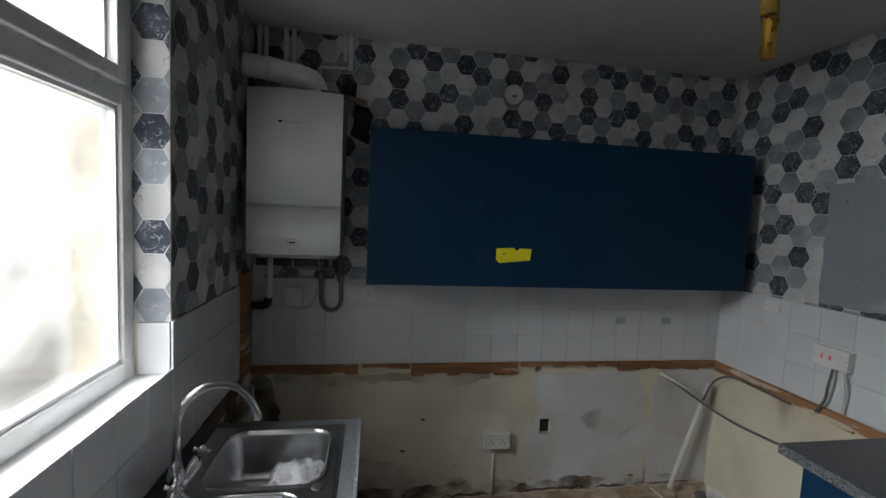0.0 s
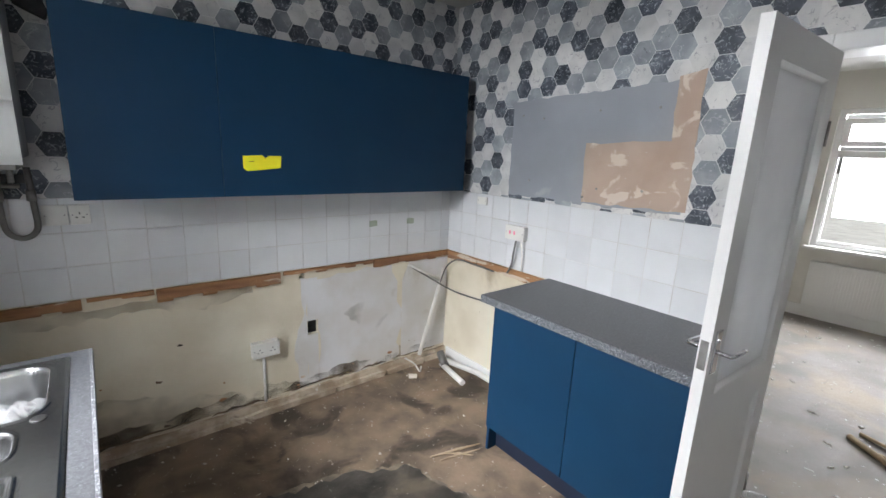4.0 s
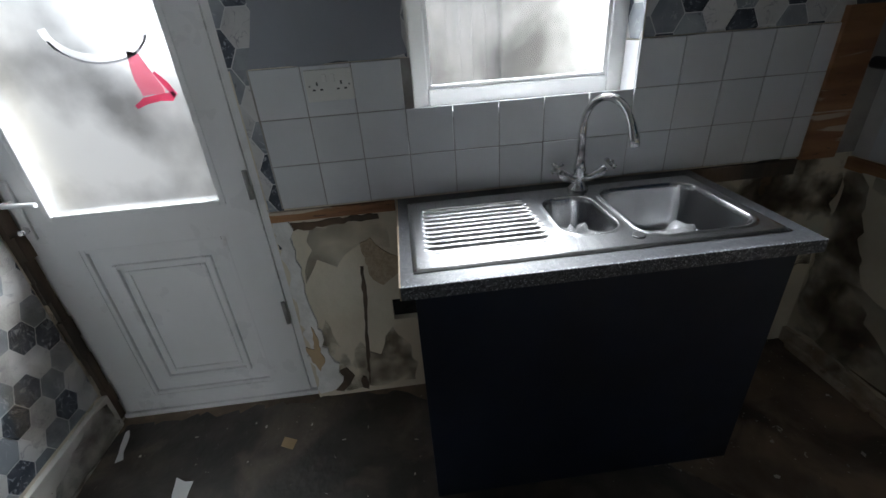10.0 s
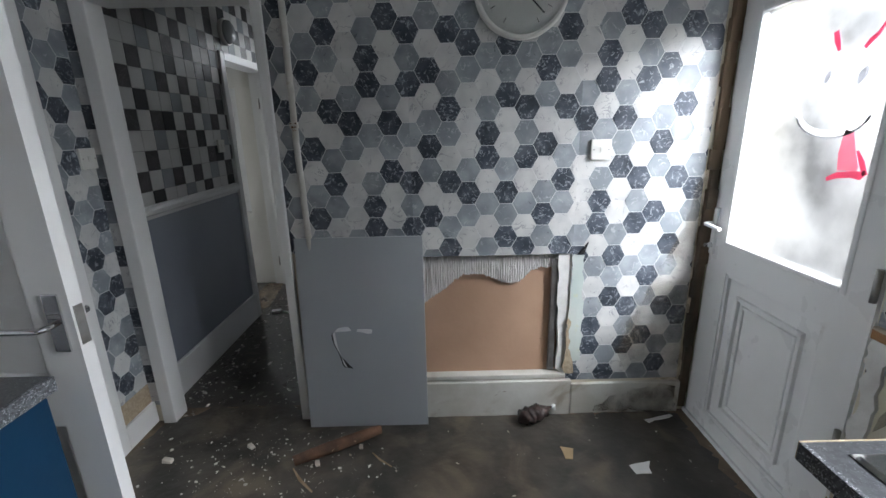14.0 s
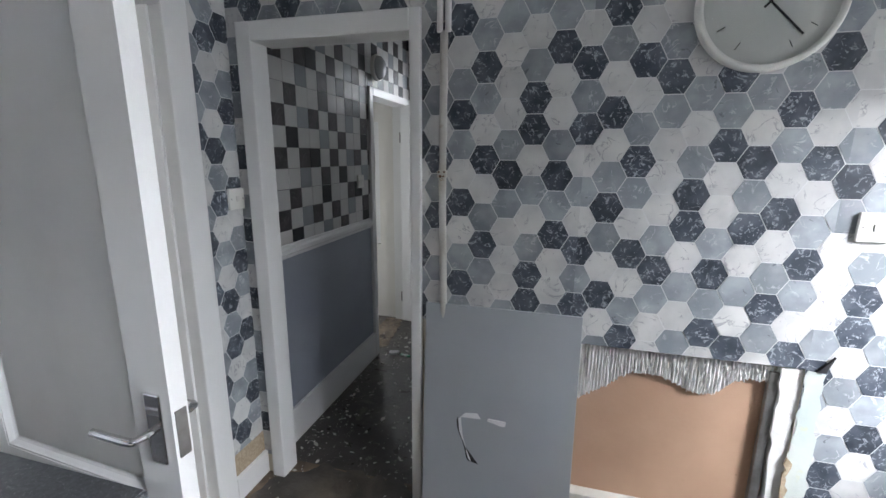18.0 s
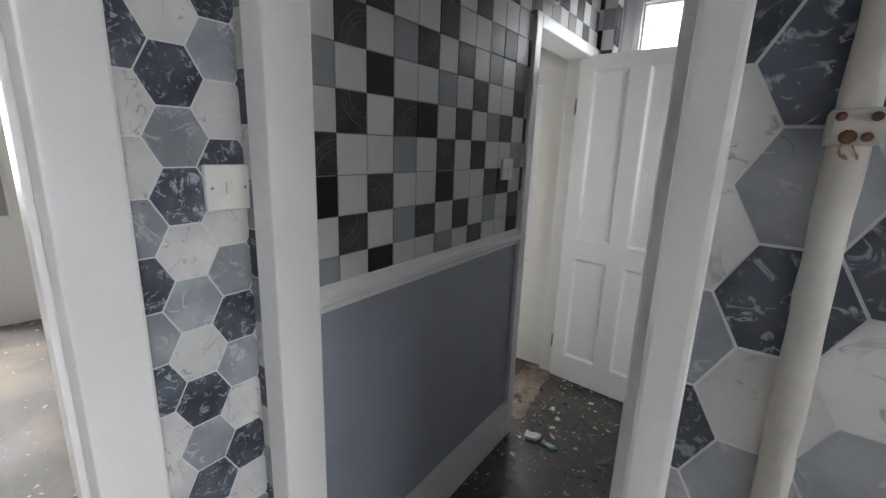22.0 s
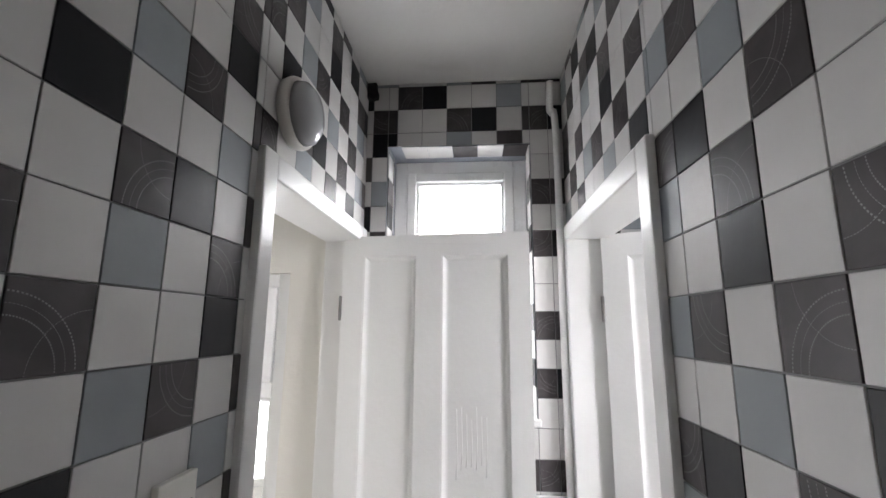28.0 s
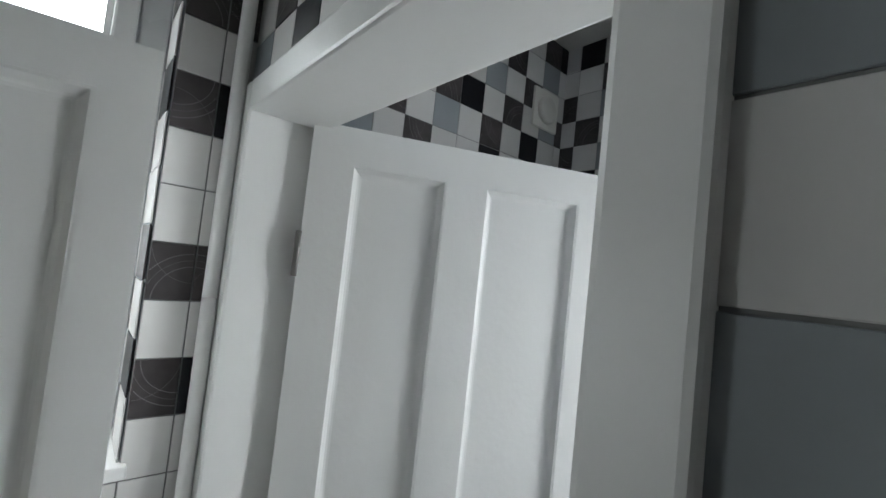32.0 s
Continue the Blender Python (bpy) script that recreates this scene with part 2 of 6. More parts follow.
BLACKP = shade("black_plastic", (.012, .012, .012), (.02, .02, .02), 10, .3, .7, .45, bump=.1)
RUBBER = shade("grey_hose", (.14, .135, .125), (.09, .085, .08), 20, .3, .7, .5, bump=.1)
YELLOW = shade("yellow_note", (.85, .78, .02), (.78, .70, .01), 10, .3, .7, .7, bump=.05)
BRASS = shade("brass", (.55, .33, .06), (.45, .26, .05), 14, .3, .7, .3, metal=.9, bump=.1)
FOIL = shade("yellow_flex", (.42, .28, .05), (.30, .19, .03), 30, .3, .7, .5, bump=.4, bscale=60)
BOARDG = shade("grey_board", (.34, .355, .375), (.315, .33, .35), 2, .3, .7, .5, bump=.02, bscale=40)
HARDBROWN = shade("hatch_hardboard", (.47, .305, .205), (.40, .25, .165), 3, .3, .7, .7, bump=.08, bscale=60, stain=(.30, .19, .125), sscale=3, slo=.64, shi=.80, fleck=(.25, .15, .09), fscale=30, flo=.74)
ADHES = shade("white_adhesive", (.78, .77, .75), (.66, .65, .62), 12, .3, .7, .85, bump=.4, bscale=40)
PATCHG = shade("grey_paint_patch", (.29, .305, .335), (.25, .265, .29), 3, .3, .7, .6, bump=.1, bscale=30, stain=(.36, .36, .37), sscale=4, slo=.62, shi=.72)
MINT = shade("pale_green_plaster", (.46, .52, .49), (.55, .58, .54), 6, .3, .7, .7, bump=.15, bscale=30, stain=(.55, .54, .30), sscale=9, slo=.62, shi=.74)
CONDW = shade("flaking_white_paint", (.54, .53, .50), (.45, .43, .39), 9, .3, .7, .5, bump=.5, bscale=30, stain=(.34, .28, .20), sscale=14, slo=.62, shi=.74, fleck=(.20, .11, .05), fscale=40, flo=.74)
RUST = shade("rusty_iron", (.16, .075, .03), (.07, .04, .025), 30, .3, .7, .8, bump=.4)
DIRTYW = shade("scuffed_white_paint", (.60, .59, .55), (.48, .46, .41), 6, .3, .7, .45, bump=.15, bscale=40, stain=(.30, .25, .19), sscale=5, slo=.58, shi=.76, fleck=(.20, .15, .10), fscale=26, flo=.72)
PATCHB = shade("bare_paper_patch", (.47, .36, .285), (.41, .30, .23), 5, .3, .7, .85, bump=.2, bscale=25, stain=(.62, .53, .45), sscale=8, slo=.55, shi=.62, fleck=(.60, .55, .48), fscale=40, flo=.71)
DIALW = shade("clock_dial", (.44, .45, .46), (.40, .41, .42), 5, .3, .7, .18, bump=.0)
RED = clear("red_smear", .6, (.92, .12, .25), .7)
PINK = clear("pink_smear", .6, (.92, .30, .40), .8)
SPRAY = clear("white_marking", .75, (1.0, 1.0, 1.0), .95)
def frosted(name, dark=.12, rough=.5, share=.5, bright=.95):
    """Rough obscured glass: part seen through, part scattered, clouded by dirt."""
    m = clear(name, rough, (.95, .96, .96))
    t = m.node_tree
    N, L = t.nodes, t.links
    co, n1, mr = N.new("ShaderNodeTexCoord"), N.new("ShaderNodeTexNoise"), N.new("ShaderNodeMapRange")
    n1.inputs["Scale"].default_value, n1.inputs["Detail"].default_value = 4.0, 6
    L.new(co.outputs["Object"], n1.inputs["Vector"])
    L.new(n1.outputs["Fac"], mr.inputs[0])
    mr.inputs[1].default_value, mr.inputs[2].default_value, mr.inputs[3].default_value, mr.inputs[4].default_value = .38, .66, bright, dark
    tr, mx = N.new("ShaderNodeBsdfTranslucent"), N.new("ShaderNodeMixShader")
    rgb = N.new("ShaderNodeCombineColor")
    for k in range(3):
        L.new(mr.outputs[0], rgb.inputs[k])
    L.new(rgb.outputs[0], tr.inputs[0])
    L.new(rgb.outputs[0], N["Principled BSDF"].inputs["Base Color"])
    mx.inputs[0].default_value = share
    L.new(N["Principled BSDF"].outputs[0], mx.inputs[1])
    L.new(tr.outputs[0], mx.inputs[2])
    L.new(mx.outputs[0], N["Material Output"].inputs[0])
    return m


def damp(name, colour, top, scale=7.0):
    """Blotchy damp stain, thin towards its ragged rim."""
    m = shade(name, colour, tuple(c * .5 for c in colour), 9, .3, .7, .8, bump=.2, bscale=30)
    N, L = m.node_tree.nodes, m.node_tree.links
    co, n1, mr = N.new("ShaderNodeTexCoord"), N.new("ShaderNodeTexNoise"), N.new("ShaderNodeMapRange")
    n1.inputs["Scale"].default_value, n1.inputs["Detail"].default_value = scale, 7
    L.new(co.outputs["Object"], n1.inputs["Vector"])
    L.new(n1.outputs["Fac"], mr.inputs[0])
    mr.inputs[1].default_value, mr.inputs[2].default_value, mr.inputs[3].default_value, mr.inputs[4].default_value = .40, .70, .0, top
    L.new(mr.outputs[0], N["Principled BSDF"].inputs["Alpha"])
    return m


DAMP = damp("brown_damp_stain", (.17, .115, .065), .8)
DAMPMID = damp("faint_damp_stain", (.26, .185, .11), .5)
DAMPTHIN = damp("thin_damp_stain", (.36, .26, .15), .26, 5.0)
GREYD = clear("grey_smear", .6, (.45, .45, .48), .9)
DIRTYB = shade("dirty_bare_board", (.26, .21, .155), (.13, .105, .08), 12, .3, .7, .85, bump=.5, bscale=60, stain=(.07, .058, .048), sscale=9, slo=.54, shi=.66, fleck=(.50, .46, .41), fscale=35, flo=.66)
DIRTYS = shade("dirty_bare_screed", (.40, .38, .35), (.22, .20, .18), 11, .3, .7, .85, bump=.5, bscale=60, stain=(.08, .07, .06), sscale=10, slo=.52, shi=.64, fleck=(.62, .60, .57), fscale=30, flo=.66)
FROST = frosted("dirty_frosted_glass", .22, .40, .08, .70)
MISTED = frosted("misted_window_glass", .30, .06, .05, .7)
FROSTP = frosted("frosted_glass", .85)
GREYGL = frosted("grey_obscured_glass", .16, .5, .35, .26)
GLASS = clear("clear_glass", .0)
BAG = clear("clear_polythene", .15, (.93, .93, .94), .78)
DEBRIS = shade("plaster_crumbs", (.58, .55, .50), (.26, .22, .18), 3, .3, .7, .9, bump=.2, vary=.5, island=True)
FLAKES = shade("white_flakes", (.68, .66, .62), (.50, .47, .43), 3, .3, .7, .85, bump=.1, vary=.25, island=True)
WOODSCRAP = shade("wood_scrap", (.17, .085, .048), (.065, .034, .02), 12, .3, .7, .85, bump=.7, bscale=40, fleck=(.30, .20, .13), fscale=30, flo=.68)
PALEWOOD = shade("pale_splinter", (.40, .31, .21), (.26, .18, .11), 9, .3, .7, .85, bump=.5, bscale=40)
CARD = shade("tan_card", (.45, .33, .19), (.38, .27, .15), 9, .3, .7, .8, bump=.1)
PAPERS = shade("paper_scrap", (.72, .72, .72), (.64, .64, .63), 9, .3, .7, .7, bump=.1)
GREENP = shade("green_wrapper", (.02, .25, .12), (.5, .55, .5), 30, .45, .55, .4, bump=.1)
# black for mould, and for shade painted into holes, gaps and splits
MOULDSHADE = shade("black_mould_and_gap_shade", (.012, .012, .014), (.03, .03, .03), 30, .3, .7, .9, bump=.3)
FENCEW = shade("grey_fence_boards", (.50, .48, .46), (.36, .34, .32), 6, .3, .7, .85, bump=.3, vary=.18, stretch=(1, 1, .2))
RENDERW = shade("pale_render", (.76, .75, .72), (.66, .65, .62), 3, .3, .7, .9, bump=.3, bscale=20, stain=(.45, .42, .38), sscale=5, slo=.62, shi=.72)
PAVING = shade("yard_concrete", (.50, .49, .47), (.38, .37, .35), 3, .3, .7, .9, bump=.3)
RAG = shade("dark_wrapper", (.030, .018, .016), (.055, .035, .030), 20, .35, .65, .16, bump=.6, bscale=50, fleck=(.45, .42, .40), fscale=26, flo=.66)
LEAFY = shade("shrub_leaf", (.16, .18, .10), (.26, .27, .17), 9, .3, .7, .6, bump=.1, vary=.4, island=True)


# ---- mesh helpers ----
def box(bm, x0, x1, y0, y1, z0, z1):
    v = [bm.verts.new((x, y, z)) for z in (z0, z1) for y in (y0, y1) for x in (x0, x1)]
    for f in ((0, 2, 3, 1), (4, 5, 7, 6), (0, 1, 5, 4), (2, 6, 7, 3), (0, 4, 6, 2), (1, 3, 7, 5)):
        bm.faces.new([v[i] for i in f])
    return v


def rbox(bm, x0, x1, y0, y1, z0, z1, r=.004, seg=2):
    """A box with rounded edges."""
    t = bmesh.new()
    box(t, x0, x1, y0, y1, z0, z1)
    bmesh.ops.bevel(t, geom=t.edges[:], offset=r, segments=seg, profile=.6, affect="EDGES")
    join(bm, t)


def join(bm, t, m=None):
    """Adds the bmesh t, moved by m, to bm."""
    if m is not None:
        bmesh.ops.transform(t, matrix=m, verts=t.verts)
    vs = {v: bm.verts.new(v.co) for v in t.verts}
    for f in t.faces:
        nf = bm.faces.new([vs[v] for v in f.verts])
        nf.smooth, nf.material_index = f.smooth, f.material_index
    t.free()


def tube(bm, pts, r, seg=10, smooth=True, cap=True):
    """A round pipe along the points; r may be a list."""
    pts = [Vector(p) for p in pts]
    rs = r if isinstance(r, (list, tuple)) else [r] * len(pts)
    up, rings = None, []
    for i, p in enumerate(pts):
        d = ((pts[min(i + 1, len(pts) - 1)] - p).normalized() + (p - pts[max(i - 1, 0)]).normalized()).normalized()
        if up is None:
            up = d.orthogonal().normalized()
        up = (up - d * up.dot(d)).normalized()
        side = d.cross(up)
        rings.append([bm.verts.new(p + (up * math.cos(a) + side * math.sin(a)) * rs[i]) for a in (2 * math.pi * k / seg for k in range(seg))])
    for a, b in zip(rings, rings[1:]):
        for k in range(seg):
            bm.faces.new((a[k], a[(k + 1) % seg], b[(k + 1) % seg], b[k])).smooth = smooth
    if cap:
        bm.faces.new(rings[0][::-1])
        bm.faces.new(rings[-1])


def bend(pts, n=6):
    """Smooths a polyline into a flowing curve."""
    pts = [Vector(p) for p in pts]
    ext = [2 * pts[0] - pts[1]] + pts + [2 * pts[-1] - pts[-2]]
    out = []
    for a, b, c, d in zip(ext, ext[1:], ext[2:], ext[3:]):
        for k in range(n):
            t = k / n
            out.append(.5 * ((2 * b) + (c - a) * t + (2 * a - 5 * b + 4 * c - d) * t * t + (3 * b - 3 * c + d - a) * t ** 3))
    return out + [pts[-1]]


def lathe(bm, prof, m=Matrix(), seg=28):
    """Turns a profile of (radius, height) round the z axis of m."""
    rings = [[bm.verts.new(m @ Vector((r * math.cos(a), r * math.sin(a), z))) for a in (2 * math.pi * k / seg for k in range(seg))] for r, z in prof]
    for a, b in zip(rings, rings[1:]):
        for k in range(seg):
            bm.faces.new((a[k], a[(k + 1) % seg], b[(k + 1) % seg], b[k])).smooth = True
    bm.faces.new(rings[0][::-1])
    bm.faces.new(rings[-1])


def prism(bm, outline, y0, y1, m=Matrix()):
    """An outline of (x, z) given depth from y0 to y1."""
    a = [bm.verts.new(m @ Vector((x, y0, z))) for x, z in outline]
    b = [bm.verts.new(m @ Vector((x, y1, z))) for x, z in outline]
    n = len(a)
    bm.faces.new(a)
    bm.faces.new(b[::-1])
    for i in range(n):
        bm.faces.new((a[i], b[i], b[(i + 1) % n], a[(i + 1) % n]))


def ragged(pts, amount, step=.03):
    """Breaks the edges of an outline into small uneven steps."""
    out = []
    for (x0, z0), (x1, z1) in zip(pts, pts[1:] + pts[:1]):
        n = max(1, int(math.hypot(x1 - x0, z1 - z0) / step))
        for k in range(n):
            t = k / n
            out.append((x0 + (x1 - x0) * t + random.uniform(-1, 1) * amount, z0 + (z1 - z0) * t + random.uniform(-1, 1) * amount))
    return out


def part(name, bm, material, parent=None, label=""):
    bmesh.ops.recalc_face_normals(bm, faces=bm.faces[:])
    me = bpy.data.meshes.new(name)
    bm.to_mesh(me)
    bm.free()
    for mm in material if isinstance(material, (list, tuple)) else (material,):
        me.materials.append(mm)
    ob = new(name, me)
    ob.parent = parent
    return tagged(ob, label)


def boxes(name, material, *bs, parent=None, label="", r=0.0):
    bm = bmesh.new()
    for b in bs:
        if r:
            rbox(bm, *b, r)
        else:
            box(bm, *b)
    return part(name, bm, material, parent, label)


def thing(name, label, category, at=(0, 0, 0), group="", m=None):
    ob = new(name)
    ob.empty_display_size = .1
    ob.matrix_basis = m if m is not None else Matrix.Translation(at)
    return tagged(ob, label, category, group)


def slab(bm, u0, u1, z0, z1, d0, d1, holes=(), axis="y"):
    """A wall or leaf with rectangular holes (u0, u1, z0, z1) through its thickness d0 to d1."""
    us = sorted({u0, u1, *(min(max(h[k], u0), u1) for h in holes for k in (0, 1))})
    zs = sorted({z0, z1, *(min(max(h[k], z0), z1) for h in holes for k in (2, 3))})
    for a, b in zip(us, us[1:]):
        run = None
        for c, d in zip(zs, zs[1:]):
            solid = not any(h[0] < (a + b) / 2 < h[1] and h[2] < (c + d) / 2 < h[3] for h in holes)
            if solid:
                run = (run[0], d) if run else (c, d)
            if run and (not solid or d == zs[-1]):
                if axis == "y":
                    box(bm, a, b, d0, d1, *run)
                else:
                    box(bm, d0, d1, a, b, *run)
                run = None


def structure(name, bm, material, label=""):
    return tagged(part(name, bm, material, None, label), kind="structure")


def wall(name, axis, d0, d1, u0, u1, z1, holes, material, z0=0.0):
    bm = bmesh.new()
    slab(bm, u0, u1, z0, z1, d0, d1, holes, axis)
    return structure(name, bm, material)


def clip(poly, a, b, c, d):
    """Cuts a polygon to the rectangle a..b by c..d."""
    for k, lim, sign in ((0, a, 1), (0, b, -1), (1, c, 1), (1, d, -1)):
        out = []
        for p, q in zip(poly, poly[1:] + poly[:1]):
            ip, iq = (p[k] - lim) * sign >= 0, (q[k] - lim) * sign >= 0
            if ip:
                out.append(p)
            if ip != iq:
                t = (lim - p[k]) / (q[k] - p[k])
                out.append((p[0] + (q[0] - p[0]) * t, p[1] + (q[1] - p[1]) * t))
        poly = out
        if len(poly) < 3:
            return []
    return poly


# twelve columns of the printed repeat, read downwards: white, grey, dark
HEXROLL = ("WDWGDG", "DWGDGW", "DGWWWG", "WGWGDD", "DGDWWG", "WGWDGD", "GDGWDW", "DGWDWG", "WWGDGW", "GDDWGW", "WWGDGD", "DGDWGW")
HEXH = .1047
HEXC = .0824


def hex_paper(parent, base, along, rects, au, az, joint=.0016, pitch=HEXC, rise=HEXH):
    """Printed hexagon wallpaper on a wall: rects of (u0, u1, z0, z1), u measured from base along the wall; one column-1 hexagon sits at au, az."""
    bm = bmesh.new()
    base, along = Vector(base), Vector(along)
    out = along.cross(Vector((0, 0, 1)))
    R, RU = rise / math.sqrt(3) - joint, pitch / 1.5 - joint

    def put(poly, mi, lift):
        vs = [bm.verts.new(base + along * u + Vector((0, 0, z)) + out * lift) for u, z in poly]
        bm.faces.new(vs).material_index = mi

    for u0, u1, z0, z1 in rects:
        put([(u0, z0), (u1, z0), (u1, z1), (u0, z1)], 3, .0015)
        for i in range(int((u0 - au) / pitch) - 2, int((u1 - au) / pitch) + 3):
            off = 0.0 if i % 2 == 0 else -rise / 2
            for j in range(int((az - z1) / rise) - 2, int((az - z0) / rise) + 3):
                uc, zc = au + i * pitch, az + off - j * rise
                kind = HEXROLL[(i + 1) % 12][j % 6]
                poly = clip([(uc + RU * math.cos(a), zc + R * math.sin(a)) for a in (math.pi / 3 * k for k in range(6))], u0, u1, z0, z1)
                if poly:
                    put(poly, "WGD".index(kind), .0025)
    me = bpy.data.meshes.new("wallpaper")
    bm.to_mesh(me)
    bm.free()
    for mm in (HEXW, HEXG, HEXD, PGROUT):
        me.materials.append(mm)
    ob = new("wallpaper", me)
    ob.parent = parent
    return tagged(ob, "peeling wallpaper printed with white, grey and dark marble hexagons")


def ceramic(parent, base, along, u0, u1, z0, rows, size, zsize, skip=()):
    """Square wall tiles, each a piece of its own with a narrow joint."""
    base, along = Vector(base), Vector(along)
    out = along.cross(Vector((0, 0, 1)))
    shared = {}
    n = int(math.ceil((u1 - u0) / size - .05))
    for i in range(n):
        for j in range(rows):
            a, b = u0 + i * size, min(u0 + (i + 1) * size, u1)
            c, d = z0 + j * zsize, z0 + (j + 1) * zsize
            if any(s[0] < (a + b) / 2 < s[1] and s[2] < (c + d) / 2 < s[3] for s in skip):
                continue
            w = round(b - a, 4)
            if w not in shared:
                t = bmesh.new()
                g = .0012
                rbox(t, g, w - g, -.007, 0, g, zsize - g, .0015, 1)
                bmesh.ops.recalc_face_normals(t, faces=t.faces[:])
                me = bpy.data.meshes.new("tile")
                t.to_mesh(me)
                t.free()
                me.materials.append(TILEW)
                shared[w] = me
            ob = new("tile", shared[w])
            ob.parent = parent
            rot = Matrix((along, -out, Vector((0, 0, 1)))).transposed().to_4x4()
            ob.matrix_basis = Matrix.Translation(base + along * a + Vector((0, 0, c)) + out * (.001 + random.uniform(0, .0012))) @ rot


CHECKROLL = ("KWDWW", "WGWGD", "WDWWK", "GWKDW", "WDWWD")
CKMAT = {"W": CKW, "G": CKG, "D": CKD, "K": CKK}


def check_tiles(parent, base, along, rects, size, zsize, z0, u0, first, shift, start=0):
    """Chequered wall tiles: column 0 begins at u0, row 0 at z0; rolls of five columns are hung with a drop of two rows."""
    base, along = Vector(base), Vector(along)
    out = along.cross(Vector((0, 0, 1)))
    shared = {}
    rot = Matrix((along, -out, Vector((0, 0, 1)))).transposed().to_4x4()
    for ra, rb, rc, rd in rects:
        for i in range(int((ra - u0) / size) - 1, int((rb - u0) / size) + 2):
            for j in range(int((rc - z0) / zsize) - 1, int((rd - z0) / zsize) + 2):
                a, b = max(ra, u0 + i * size), min(rb, u0 + (i + 1) * size)
                c, d = max(rc, z0 + j * zsize), min(rd, z0 + (j + 1) * zsize)
                if b - a < .004 or d - c < .004:
                    continue
                k = i + first
                kind = CHECKROLL[k % 5][(j + start + shift(k // 5)) % 5]
                key = (kind, round(b - a, 3), round(d - c, 3), (i * 7 + j * 3) % 4 if kind == "D" else 0)
                if key not in shared:
                    t = bmesh.new()
                    g, w, h = .0013, b - a, d - c
                    rbox(t, g, w - g, -.003, 0, g, h - g, .0008, 1)
                    if kind == "D" and w > .06 and h > .06:
                        cx, cz = [(0, 0), (w, 0), (0, h), (w, h)][key[3]]
                        ex, ez = [(w, 0), (w, h), (0, 0), (0, h)][key[3]]
                        for ox, oz, rad, wd in ((cx, cz, .064, .0008), (cx, cz, .076, .0004), (cx, cz, .088, .0009), (ex, ez, .072, .0004)):
                            a0 = [0, 90, 270, 180][[(0, 0), (w, 0), (0, h), (w, h)].index((ox, oz))]
                            for q in range(0, 60, 2):
                                pp = [(ox + (rad + e) * math.cos(an), oz + (rad + e) * math.sin(an)) for an, e in ((radians(a0 + 1.5 * q), -wd), (radians(a0 + 1.5 * q), wd), (radians(a0 + 1.5 * q + 1.7), wd), (radians(a0 + 1.5 * q + 1.7), -wd))]
                                if all(g < x < w - g and g < z < h - g for x, z in pp):
                                    t.faces.new([t.verts.new((x, -.0034, z)) for x, z in pp]).material_index = 1
                    me = bpy.data.meshes.new("tile")
                    t.to_mesh(me)
                    t.free()
                    me.materials.append(CKMAT[kind])
                    me.materials.append(CKL)
                    shared[key] = me
                ob = new("tile", shared[key])
                ob.parent = parent
                ob.matrix_basis = Matrix.Translation(base + along * a + Vector((0, 0, c)) + out * .0015) @ rot

# ---- plan ----
XW, XE, YS, YN, ZC = -.50, 2.15, -.59, 2.34, 2.60
CE, CW, CS, CEND, CZ = 2.15, 1.335, -.69, -2.855, 2.655
OY0, OY1, OZ = -2.80, -2.053, 1.970
WIN = (.757, 1.472, 1.182, 2.41)
BD = (-.585, .235, 0.0, 2.03)
ED = (-.292, .345, 0.0, 2.045)
HD = (1.388, 2.085, 0.0, 1.99)
ENDW = (1.47, 2.056, 1.30, 2.372)
L3, L4, LAMP, SWY = ((2.19, -2.772, 0), 173.6), ((1.232, -2.775, 0), 155.9), (-2.145, 2.155), -1.84


def size_up(obs, kz=1.0, z0=0.0):
    """Brings what was laid out from the north-east corner of the kitchen to its true size."""
    t = Matrix.Translation((2.15, 2.34, z0)) @ Matrix.Diagonal((1.0415, 1.038, kz, 1)) @ Matrix.Translation((-2.15, -2.34, -z0))
    for ob in obs:
        if ob.parent is None:
            ob.matrix_basis = t @ ob.matrix_basis


def now():
    return set(scene.objects)


def za(z):
    return .886 + 1.045 * (z - .886)


# ---- structure ----
bm = bmesh.new()
box(bm, XW - .3, XE + .05, YS - .1, YN + .25, -.12, 0)
start = now()
floor = structure("floor", bm, HARDB, "stained brown hardboard kitchen floor")
size_up(now() - start)
bm = bmesh.new()
box(bm, -.2, 2.20, -3.4, -.806, -.12, 0)
box(bm, 2.2, 4.2, -3.4, -1.9, -.12, -.001)
structure("floor_hall", bm, HALLF, "dark worn hall lino scattered with plaster crumbs")
flat = Matrix(((1, 0, 0, 0), (0, 0, 1, 0), (0, 1, 0, 0), (0, 0, 0, 1)))
for label, mat, outline in (("bare dirty tan boards beside the torn lino", DIRTYB, [(2.36, -2.80), (2.205, -2.80), (2.165, -2.58), (2.12, -2.20), (2.19, -2.10), (2.36, -2.16)]), ("dirty bare screed at the bathroom doorway", DIRTYS, [(1.48, -2.80), (1.20, -2.81), (1.20, -2.16), (1.34, -2.14), (1.385, -2.40), (1.44, -2.50)])):
    bm = bmesh.new()
    prism(bm, ragged(outline, .012, .04), .0005, .0025, flat)
    structure("floor_patch", bm, mat, label)
bm = bmesh.new()
box(bm, XE + .05, 6.4, -1.9, 2.6, -.12, 0)
structure("floor_living", bm, PLANKS, "bare dusty grey floor with flakes of plaster")

